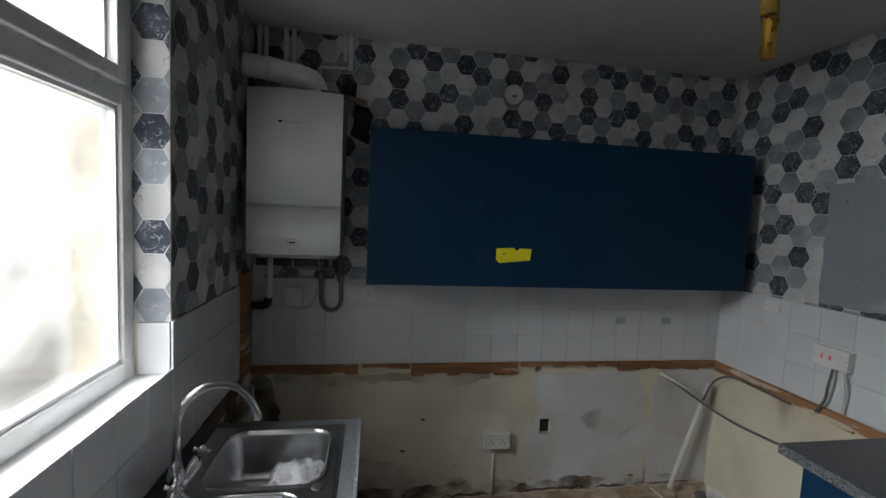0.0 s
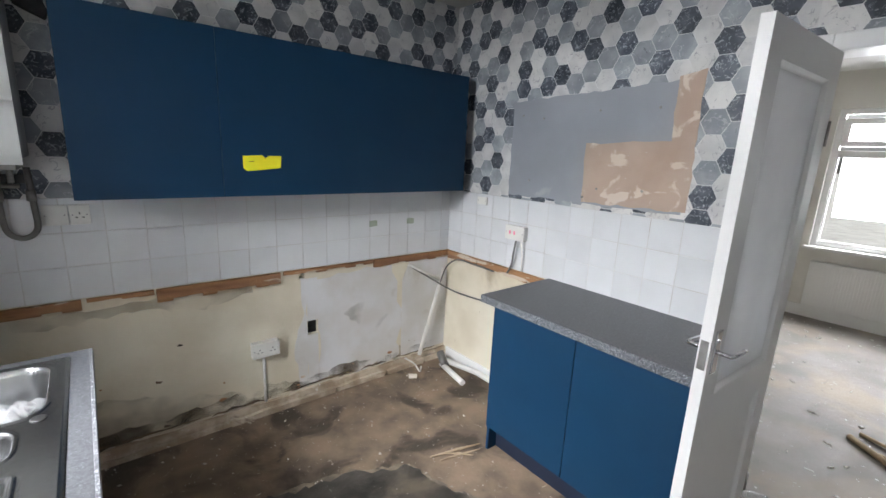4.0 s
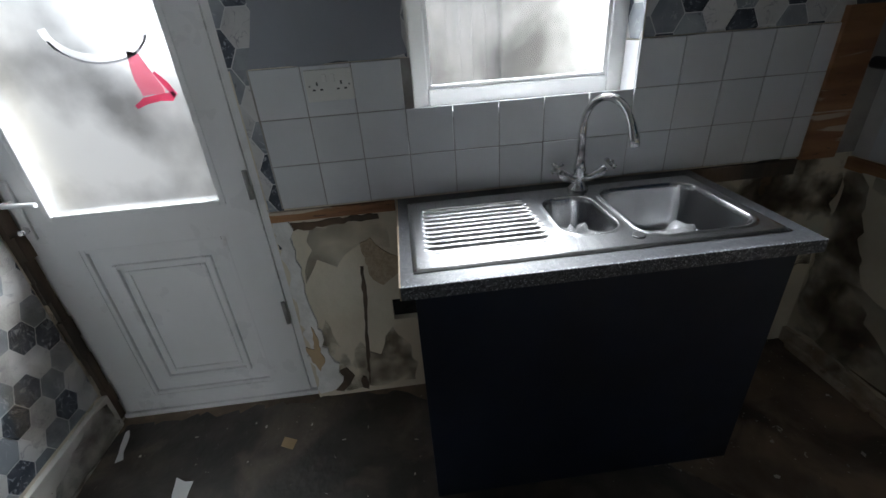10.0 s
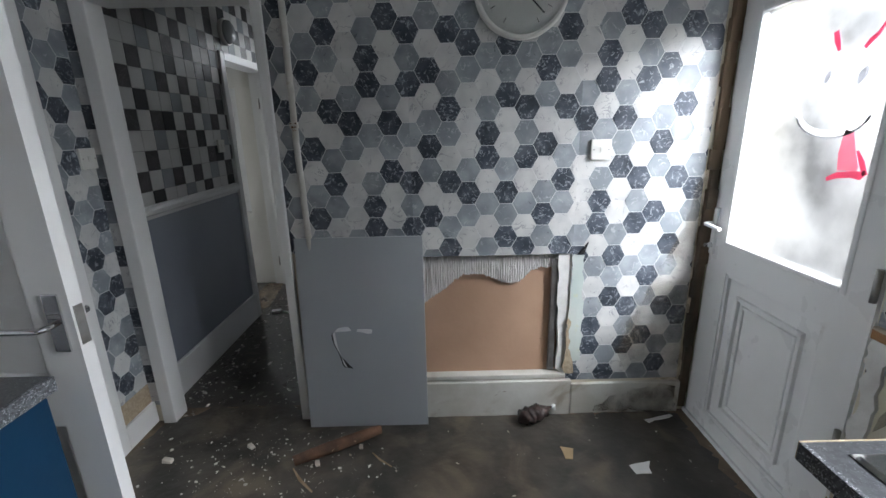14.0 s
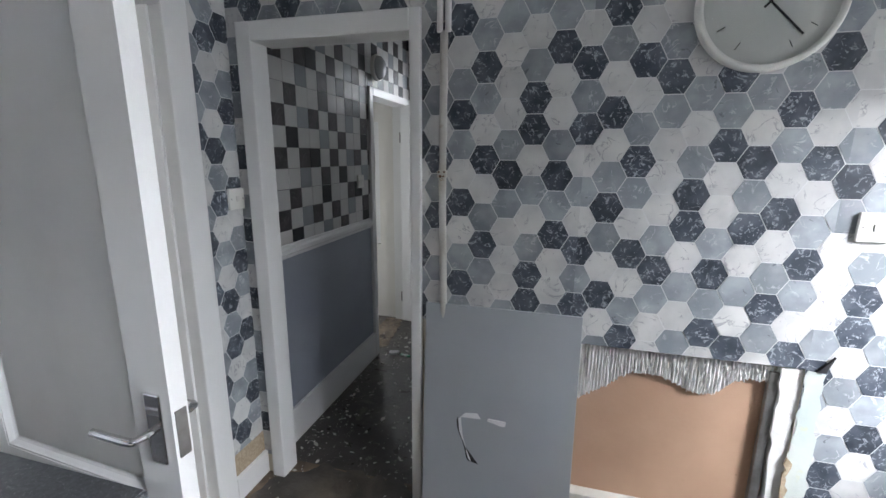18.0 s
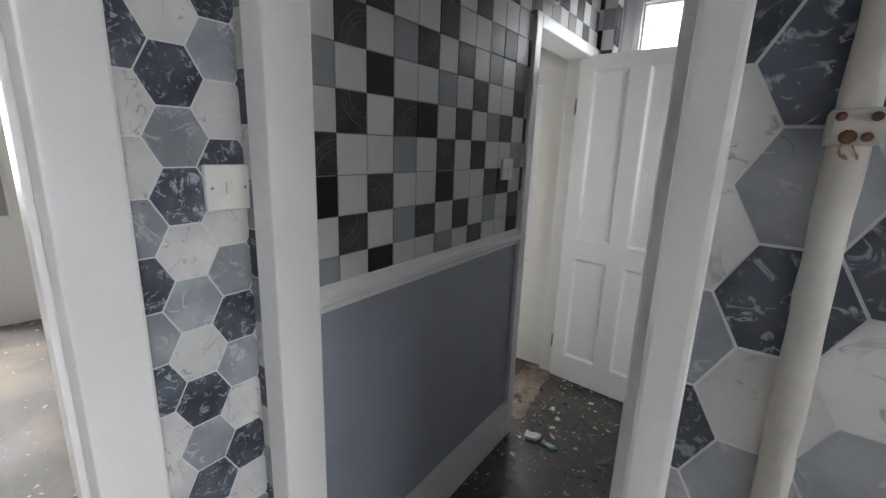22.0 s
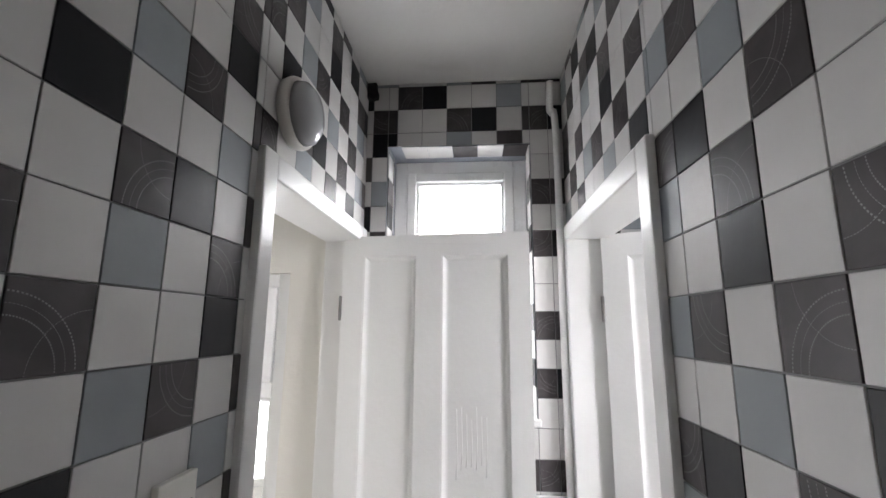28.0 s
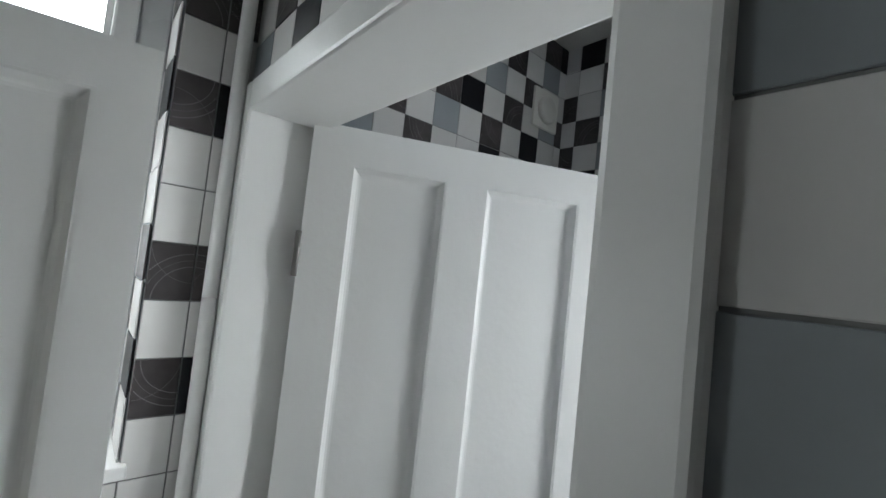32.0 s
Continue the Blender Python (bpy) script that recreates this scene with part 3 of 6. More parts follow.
start = now()
lino = bmesh.new()
edge = [(XW + .01, .55), (.02, 1.48), (.09, 1.564), (.24, 1.714), (.595, 1.666), (.96, 1.59), (1.228, 1.454), (1.291, 1.18), (1.425, .972), (1.516, .837), (1.67, .577), (1.74, .3), (2.1, .1), (2.1, -.55), (1.9, -.69), (1.5, -.69), (1.3, -.57), (XW + .03, -.57)]
rim = bmesh.new()
mx, my = .7, .4
prism(rim, ragged([(mx + (x - mx) * 1.012, my + (y - my) * 1.016) for x, y in edge[1:13]] + [(1.2, .3), (.2, .9)], .012, .035), .0004, .0018, Matrix(((1, 0, 0, 0), (0, 0, 1, 0), (0, 1, 0, 0), (0, 0, 0, 1))))
structure("floor_lino_backing", rim, DIRTYB, "pale torn backing at the edge of the lino")
prism(lino, [(x, y) for x, y in ragged(edge, .022, .035)], 0, .003, Matrix(((1, 0, 0, 0), (0, 0, 1, 0), (0, 1, 0, 0), (0, 0, 0, 1))))
structure("floor_lino", lino, LINO, "torn sheet of black worn lino")

bm = bmesh.new()
box(bm, XW - .3, XE + .12, YS - .11, YN + .25, ZC, ZC + .15)
structure("ceiling", bm, CEIL, "off-white painted kitchen ceiling with flaking edges")
size_up(now() - start)
bm = bmesh.new()
box(bm, .0, 4.2, -3.4, -.80, CZ, CZ + .15)
structure("ceiling_hall", bm, CEIL, "white hall ceiling")
bm = bmesh.new()
box(bm, XE + .12, 6.4, -1.9, 2.6, 2.62, 2.77)
structure("ceiling_living", bm, CEIL, "white living room ceiling")

# kitchen walls
start = now()
bm = bmesh.new()
slab(bm, XW - .3, XE + .12, 0, ZC, YN, YN + .25, [(1.056, 1.122, .445, .539), (1.01, 1.045, .822, .859)])
box(bm, 1.0, 1.16, YN + .06, YN + .25, .44, .9)
north = structure("wall_north", bm, PLASTER, "bare cream plaster wall with stains and chips")
# black backing: the hole's deep shade put into the colour
boxes("hole_back", MOULDSHADE, (1.03, 1.15, YN + .03, YN + .055, .42, .565), parent=north)
west = wall("wall_west", "x", XW - .27, XW, YS - .1, YN, ZC, [WIN, BD, (.60, .70, .375, .475)], PLASTER)
# black backing again, painting this hole dark inside
boxes("hole_back", MOULDSHADE, (XW - .08, XW - .03, .58, .72, .36, .49), parent=west)
bm = bmesh.new()
slab(bm, XW, XE, 0, ZC, CS, YS, [(.08, .80, .216, .872), HD])
south = structure("wall_south", bm, PLASTER)
east = wall("wall_east", "x", XE, XE + .12, CS, YN, ZC, [ED], PLASTER)

# hexagon paper
hex_paper(south, (0, YS, 0), (-1, 0, 0), [(-1.357, -.80, .90, ZC), (-2.095, -1.357, 2.058, ZC), (-.80, -.08, .872, ZC), (-.08, .475, .19, ZC), (-2.15, -2.095, .1, ZC)], -1.130, 1.538)
hex_paper(north, (0, YN, 0), (1, 0, 0), [(XW, XE, 1.352, ZC)], .5322, 2.5213, pitch=.0857)
hex_paper(east, (XE, 0, 0), (0, -1, 0), [(-YN, -.394, 1.352, ZC), (-.394, .384, 2.095, ZC)], -.841, 2.5639, pitch=.0878, rise=.1089)
hex_paper(east, (XE, 0, 0), (0, -1, 0), [(.384, -YS, .22, ZC)], .1404, 1.876)
hex_paper(west, (XW, 0, 0), (0, 1, 0), [(WIN[1], YN, 1.354, ZC), (WIN[0], WIN[1], WIN[3], ZC), (.235, WIN[0], 1.354, ZC), (YS, .235, 2.03, ZC), (.24, .29, .75, 1.354)], 1.62, 1.78)
hex_paper(west, (0, WIN[1] - .002, 0), (1, 0, 0), [(XW - .10, XW - .001, 1.349, WIN[3])], -.545, 1.61)
bm = bmesh.new()
prism(bm, ragged([(.29, 1.358), (.745, 1.358), (.745, 1.62), (.70, 1.95), (.33, 1.95), (.33, 1.5)], .008, .05), XW + .003, XW + .006, Matrix(((0, 1, 0, 0), (1, 0, 0, 0), (0, 0, 1, 0), (0, 0, 0, 1))))
part("bare_patch", bm, PATCHG, west, "dull grey patch where paper was stripped")

# ceramic tiles with dirty joints
for par, b in ((north, (XW, XE, YN - .0066, YN, .89, 1.352)), (east, (XE - .0066, XE, .394, YN - .007, .89, 1.352)), (west, (XW, XW + .0058, .285, WIN[0], .905, 1.351)), (west, (XW, XW + .0058, WIN[0], WIN[1], .905, 1.175)), (west, (XW, XW + .0058, WIN[1], YN - .007, .905, 1.351))):
    boxes("grout", GROUTD if par is west else GROUT, b, parent=par)
ceramic(north, (0, YN, 0), (1, 0, 0), XW + .06, XE, .89, 3, .1475, .1543)
ceramic(east, (XE, 0, 0), (0, -1, 0), -YN, -.394, .89, 3, .1475, .1543)
ceramic(west, (XW, 0, 0), (0, 1, 0), .29, 2.12, .905, 3, .1465, .149, [(WIN[0], WIN[1], 1.19, 2)])

# timber battens where the worktops were fixed
def batten(parent, a, b, axis, z0=.832, z1=.884):
    bm = bmesh.new()
    n = max(2, int((b - a) / .06))
    for k in range(n):
        u0, u1 = a + (b - a) * k / n, a + (b - a) * (k + 1) / n + .001
        dz, dd = random.uniform(-.012, .006), random.uniform(.012, .02)
        if axis == "x":
            box(bm, u0, u1, YN - dd, YN, z0 + dz, z1)
        else:
            box(bm, XE - dd, XE, u0, u1, z0 + dz, z1)
    part("batten", bm, BATTEN, parent, "splintered brown timber batten")


batten(north, XW, .03, "x", .84)
batten(north, .05, .30, "x", .866)
batten(north, .31, .90, "x", .828)
batten(north, .92, 1.50, "x", .868)
batten(north, 1.51, XE, "x", .842)
batten(east, 1.44, YN - .02, "y", .835)
boxes("batten", BATTEN, (XW, XW + .016, .24, .66, .86, .898), parent=west, label="brown batten under the tiles", r=.003)
boxes("batten", BROWNISH, (XW, XW + .016, 1.70, 2.11, .84, .898), parent=west, label="damp dark batten under the tiles", r=.003)
bm = bmesh.new()
rbox(bm, XW, XW + .022, 2.115, 2.245, .895, 1.40, .003)
part("board", bm, BATTEN, west, "upright bare brown board in the corner")

# patches of stripped paper on the east wall
def on_east(name, outline, material, lift, label):
    bm = bmesh.new()
    prism(bm, ragged([(y, za(z)) for y, z in outline], .005, .04), XE - lift, XE - .001, Matrix(((0, 1, 0, 0), (1, 0, 0, 0), (0, 0, 1, 0), (0, 0, 0, 1))))
    return part(name, bm, material, east, label)


on_east("bare_patch", [(1.78, 1.90), (1.775, 1.355), (.74, 1.36), (.74, 1.955), (.83, 1.94)], PATCHG, .004, "smooth grey painted rectangle bare of paper")
on_east("bare_patch", [(1.26, 1.665), (1.25, 1.365), (.72, 1.375), (.73, 1.975), (.835, 1.955), (.83, 1.685)], PATCHB, .006, "tan patch of torn backing paper")
bm = bmesh.new()
for y, z in ((1.70, 1.82), (1.55, 1.80), (1.20, 1.83), (1.62, 1.45), (1.17, 1.44), (.93, 1.45), (.90, 1.83), (1.25, 1.39)):
    lathe(bm, [(.007, 0), (.005, .004), (.001, .005)], Matrix.Translation((XE - .006, y, za(z))) @ Euler((0, radians(-90), 0)).to_matrix().to_4x4(), 8)
part("screw", bm, DULLM, east, "rusty screws left in the wall")

# damp and mould on the bare plaster
across = Matrix(((0, 1, 0, 0), (1, 0, 0, 0), (0, 0, 1, 0), (0, 0, 0, 1)))
for outline, mat in (([(.29, .03), (.66, .03), (.66, .22), (.58, .34), (.52, .20), (.44, .28), (.40, .16), (.34, .42), (.30, .30)], DAMPMID), ([(.30, .60), (.36, .82), (.60, .84), (.62, .70), (.52, .74), (.42, .66), (.36, .70)], DAMPTHIN),
                     ([(1.60, .55), (2.33, .40), (2.33, .905), (2.0, .90), (1.62, .88)], DAMP)):
    bm = bmesh.new()
    prism(bm, ragged(outline, .014, .04), XW + .0012, XW + .0022, across)
    part("damp_stain", bm, mat, west, "dark damp stain on bare plaster")
for outline, mat in (([(-.49, .09), (-.49, .84), (-.40, .80), (-.36, .60), (-.30, .45), (-.22, .30), (-.05, .20), (-.05, .09)], DAMPMID), ([(-.05, .09), (.0, .17), (.3, .15), (.6, .18), (.9, .13), (1.3, .17), (1.7, .13), (2.05, .16), (2.05, .09)], DAMPMID),
                     ([(-.4, .80), (-.1, .76), (.25, .79), (.5, .74), (.75, .80), (.75, .83), (-.4, .83)], DAMPTHIN), ([(1.30, .55), (1.42, .62), (1.50, .50), (1.62, .46), (1.55, .38), (1.40, .42)], DAMPTHIN)):
    bm = bmesh.new()
    prism(bm, ragged(outline, .014, .04), YN - .0036, YN - .0026)
    part("damp_stain", bm, mat, north, "brown damp stain on bare plaster")
# skirtings
bm = bmesh.new()
steps = [XW + (XE - XW) * k / 70 for k in range(71)]
prism(bm, [(XW, 0)] + [(x, .078 + .014 * noise.noise(Vector((x * 5, 0, 0))) + .009 * noise.noise(Vector((x * 31, 3, 0)))) for x in steps] + [(XE, 0)], YN - .018, YN)
part("skirting_remains", bm, ROTTEN, north, "crumbling remains of a skirting board")
rag_ = random.Random(41)
for x0, x1, z0, w in ((-.2, .45, .094, .010), (.5, .82, .088, .014), (.9, 1.35, .096, .009), (1.42, 1.62, .090, .013), (1.75, 2.05, .094, .008)):
    n = 9
    low = [(x0 + (x1 - x0) * k / n, z0 + rag_.uniform(-.006, .006)) for k in range(n + 1)]
    high = [(x, z + w * math.sin(math.pi * (k + .3) / (n + .6)) * rag_.uniform(.4, 1.3) + .002) for k, (x, z) in enumerate(low)]
    bm = bmesh.new()
    prism(bm, low + high[::-1], YN - .0045, YN - .002)
    part("crack", bm, BROWNISH, north, "dark broken edge above the skirting")
for outline in ([(-.35, .09), (-.35, .42), (-.1, .40), (.12, .33), (.35, .28), (.6, .2), (.9, .17), (1.1, .12), (1.1, .09)], [(1.2, .09), (1.25, .20), (1.5, .24), (1.8, .18), (2.0, .2), (2.1, .09)]):
    bm = bmesh.new()
    prism(bm, ragged(outline, .012, .04), YN - .0022, YN - .0012)
    part("damp_stain", bm, DAMPTHIN, north, "brown damp stain")
bm = bmesh.new()
x = XW + .05
while x < 1.95:
    w = random.uniform(.25, .7)
    n = max(4, int(w / .05))
    dd, h0 = random.uniform(.034, .05), random.uniform(.03, .046)
    top = [(x + w * k / n, h0 + .010 * noise.noise(Vector((x + w * k / n * 9, 1, 0))) * 1.3) for k in range(n + 1)]
    prism(bm, [(x + .01, .003)] + top + [(x + w - .008, .003)], YN - dd, YN - .021)
    x += w + random.uniform(-.02, .03)
tagged(part("split_timber", bm, ROTTEN, north, "split timber along the foot of the wall"))
bm = bmesh.new()
rbox(bm, .78, 1.335, YS, YS + .024, 0, .17, .004)
part("skirting", bm, DIRTYW, south)
bm = bmesh.new()
rbox(bm, .055, .79, YS, YS + .026, 0, .20, .004)
rbox(bm, -.49, .05, YS, YS + .022, 0, .175, .004)
part("skirting", bm, DIRTYW, south, "scuffed white skirting with a damp stain")
side = Matrix(((1, 0, 0, 0), (0, 1, 0, 0), (0, 0, 1, 0), (0, 0, 0, 1)))
for outline, d in (([(-.47, .01), (-.47, .16), (-.36, .165), (-.25, .14), (-.15, .10), (-.08, .04), (-.06, .01)], .022), ([(-.485, .185), (-.485, 1.25), (-.45, 1.2), (-.41, 1.0), (-.36, .86), (-.28, .66), (-.20, .50), (-.17, .36), (-.20, .24), (-.26, .185)], .0045)):
    bm = bmesh.new()
    prism(bm, ragged(outline, .012, .03), YS + d, YS + d + .0012, side)
    part("damp_stain", bm, DAMP if d > .01 else DAMPTHIN, south, "brown damp stain")
boxes("skirting", GLOSSW, (XE - .02, XE, YS, -.386, 0, .12), parent=east, r=.004)
boxes("bare_plaster", CHIPB, (XE - .0045, XE - .001, YS, -.386, .12, .225), parent=east, label="torn paper edge over bare plaster")
boxes("skirting", GLOSSW, (XE - .018, XE, 1.45, YN - .05, 0, .09), parent=east, r=.004)

size_up(now() - start)
start = now()
# hall doorway lining
bm = bmesh.new()
for b in ((1.357, 1.398, YS - .11, YS + .022, 0, 2.058), (2.032, 2.095, YS - .08, YS + .022, 0, 2.058), (1.398, 2.032, YS - .11, YS + .022, 1.983, 2.058)):
    rbox(bm, *b, .006)
rbox(bm, 1.398, 1.423, -.69, -.652, 0, 1.983, .003)
structure("door_frame_hall", bm, GLOSSW, "chipped white gloss door lining without a door")
# living room doorway lining
bm = bmesh.new()
for y0, y1 in ((-.384, -.282), (.336, .394)):
    rbox(bm, XE - .022, XE + .14, y0, y1, 0, 2.095, .006)
rbox(bm, XE - .022, XE + .14, -.282, .336, 2.035, 2.095, .006)
rbox(bm, XE + .03, XE + .07, -.282, -.27, 0, 2.035, .003)
structure("door_frame_living", bm, GLOSSW, "white gloss door lining")

size_up(now() - start)
CS = -.80
# hall walls
we = wall("wall_hall_east", "x", CE, CE + .12, CEND - .05, CS, CZ, [(OY0, OY1, 0, OZ)], GREYP)
ww = wall("wall_hall_west", "x", CW - .12, CW, CEND - .05, CS, CZ, [(OY0, OY1, 0, OZ)], GREYP)
wend = wall("wall_hall_end", "y", CEND - .25, CEND, CW - .105, CE + .105, CZ, [ENDW], GREYP)
for par, b in ((we, (CE - .0012, CE, OY1 + .045, CS - .01, 1.09, CZ)), (we, (CE - .0012, CE, CEND, OY1 + .045, OZ + .045, CZ)), (ww, (CW, CW + .0012, OY1 + .045, CS - .01, 1.09, CZ)), (ww, (CW, CW + .0012, CEND, OY1 + .045, OZ + .045, CZ))):
    boxes("grout", CKJ, b, parent=par)
bm = bmesh.new()
slab(bm, CW, CE, 1.05, CZ, CEND, CEND + .0012, [ENDW])
part("grout", bm, CKJ, wend)
TS, TZ = .1033, .1035
check_tiles(we, (CE, 0, 0), (0, -1, 0), [(-CS + .01, -OY1 - .045, 1.09, CZ), (-OY1 - .045, -CEND, OZ + .045, CZ)], .1037, TZ, 1.0665, .838, -2, lambda n: (0, 0, 2, 4, 6)[min(max(n + 1, 0), 4)])
check_tiles(ww, (CW, 0, 0), (0, 1, 0), [(OY1 + .045, CS - .01, 1.09, CZ), (CEND, OY1 + .045, OZ + .045, CZ)], TS, TZ, 1.0715, -1.925, 2, lambda n: 1 if n < 2 else 3)
check_tiles(wend, (0, CEND, 0), (-1, 0, 0), [(-ENDW[0], -CW, 1.05, CZ), (-CE, -ENDW[1], 1.05, CZ), (-ENDW[1], -ENDW[0], ENDW[3], CZ), (-ENDW[1], -ENDW[0], 1.05, ENDW[2])], TS, .1053, 1.062, -2.12, 3, lambda n: 5 - 4 * n)
# window reveal tiles of the hall end
check_tiles(wend, (ENDW[0] + .001, 0, 0), (0, 1, 0), [(CEND - .12, CEND, ENDW[2], ENDW[3])], TS, TZ, 1.0, CEND, 1, lambda n: 1)
check_tiles(wend, (ENDW[1] - .001, 0, 0), (0, -1, 0), [(-CEND, -CEND + .12, ENDW[2], ENDW[3])], TS, TZ, 1.0, -CEND, 3, lambda n: 2)
for k in range(5):
    a = ENDW[0] + k * .106
    boxes("tile", (CKD, CKW, CKD, CKW, CKW)[k], (a + .001, min(a + .105, ENDW[1]), CEND - .12, CEND - .001, ENDW[3] - .004, ENDW[3] - .001), parent=wend)

# dado rails and hall skirting
def rail(parent, x, side, y0, y1):
    bm = bmesh.new()
    prof = [(0, 1.026), (.012, 1.031), (.014, 1.046), (.024, 1.056), (.024, 1.075), (.012, 1.088), (.010, 1.098), (0, 1.104)]
    a = [bm.verts.new((x + side * d, y0, z)) for d, z in prof]
    b = [bm.verts.new((x + side * d, y1, z)) for d, z in prof]
    for i in range(len(a) - 1):
        bm.faces.new((a[i], a[i + 1], b[i + 1], b[i]))
    bm.faces.new(a)
    bm.faces.new(b[::-1])
    part("dado_rail", bm, GLOSSW, parent, "moulded white dado rail")


rail(we, CE, -1, OY1 + .05, CS - .012)
rail(ww, CW, 1, OY1 + .05, CS - .012)
boxes("dado_rail", GLOSSW, (CW, CE, CEND, CEND + .02, 1.0, 1.05), parent=wend, r=.004)
boxes("skirting", GLOSSW, (CE - .02, CE, OY1 + .05, CS - .012, 0, .20), parent=we, r=.004)
boxes("skirting", GLOSSW, (CW, CW + .02, OY1 + .05, CS - .012, 0, .18), parent=ww, r=.004)
boxes("skirting", GLOSSW, (CW, CE, CEND, CEND + .02, 0, .12), parent=wend, r=.004)

# hall side door linings
for nm, x0, x1, s in (("door_frame_bedroom", CE - .022, CE + .13, 1), ("door_frame_bathroom", CW - .13, CW + .022, -1)):
    bm = bmesh.new()
    for y0, y1 in ((OY1 - .01, OY1 + .05), (OY0 - .045, OY0 + .01)):
        rbox(bm, x0, x1, y0, y1, 0, OZ + .045, .006)
    rbox(bm, x0, x1, OY0 + .01, OY1 - .01, OZ - .012, OZ + .045, .006)
    structure(nm, bm, GLOSSW, "thickly painted white door lining")

# rooms beyond
wall("wall_living_south", "y", -1.87, -1.745, XE + .12, 5.1, 2.62, [], GREYLIV)
bm = bmesh.new()
box(bm, 5.0, 5.12, -1.745, -1.31, 0, 2.62)
box(bm, 5.12, 5.60, -1.55, -1.31, 0, 2.62)
structure("wall_living_breast", bm, GREYLIV, "grey lining paper peeling on a projecting wall")
wall("wall_living_side", "y", -1.56, -1.44, 5.60, 6.4, 2.62, [(5.66, 6.12, 0, 1.98)], PALE)
LW = (-.49, .86, .80, 2.25)
wall("wall_living_east", "x", 6.15, 6.40, -1.9, 2.6, 2.62, [LW], PALE)
wall("wall_living_north", "y", 2.45, 2.6, XE + .12, 6.4, 2.62, [], PALE)
wall("wall_living_north_return", "x", XE + .12, XE + .125, YN, 2.6, 2.62, [], PALE)
bm = bmesh.new()
rbox(bm, XE + .13, 5.0, -1.745, -1.725, 0, .13, .004)
rbox(bm, 4.98, 5.0, -1.745, -1.31, 0, .13, .004)
rbox(bm, 6.13, 6.15, -1.3, 2.45, 0, .13, .004)
structure("baseboard_living", bm, GLOSSW, "white living room skirting")
BW = (2.43, 3.40, .72, 1.84)
wall("wall_bedroom_south", "y", -3.06, -2.83, CE + .12, 4.2, CZ, [BW], PALE)
wall("wall_bedroom_east", "x", 4.1, 4.2, -3.1, -1.75, CZ, [], PALE)
wall("wall_bedroom_west", "x", CE + .10, CE + .12, -3.1, CEND - .05, CZ, [], PALE)
wall("wall_bedroom_north", "y", -1.90, -1.87, CE + .12, 4.2, CZ, [], PALE)
BATHW = (.25, .95, 1.2, 2.1)
wb = wall("wall_bathroom_south", "y", -3.12, -2.97, .0, CW - .11, CZ, [], CKJ)
check_tiles(wb, (0, -2.97, 0), (-1, 0, 0), [(-CW + .12, -.12, 1.0, CZ)], TS, TZ, 1.0, -1.2, 2, lambda n: 2 * n)
wb = wall("wall_bathroom_west", "x", 0.0, .12, -2.97, -1.2, CZ, [(-2.1, -1.5, 1.1, 2.1)], CKJ)
check_tiles(wb, (.12, 0, 0), (0, 1, 0), [(-2.97, -2.1, 1.0, CZ), (-1.5, -1.2, 1.0, CZ)], TS, TZ, 1.0, -2.8, 1, lambda n: 2 * n)
wall("wall_bathroom_north", "y", -1.3, -1.2, 0, CW - .12, CZ, [], CEIL)

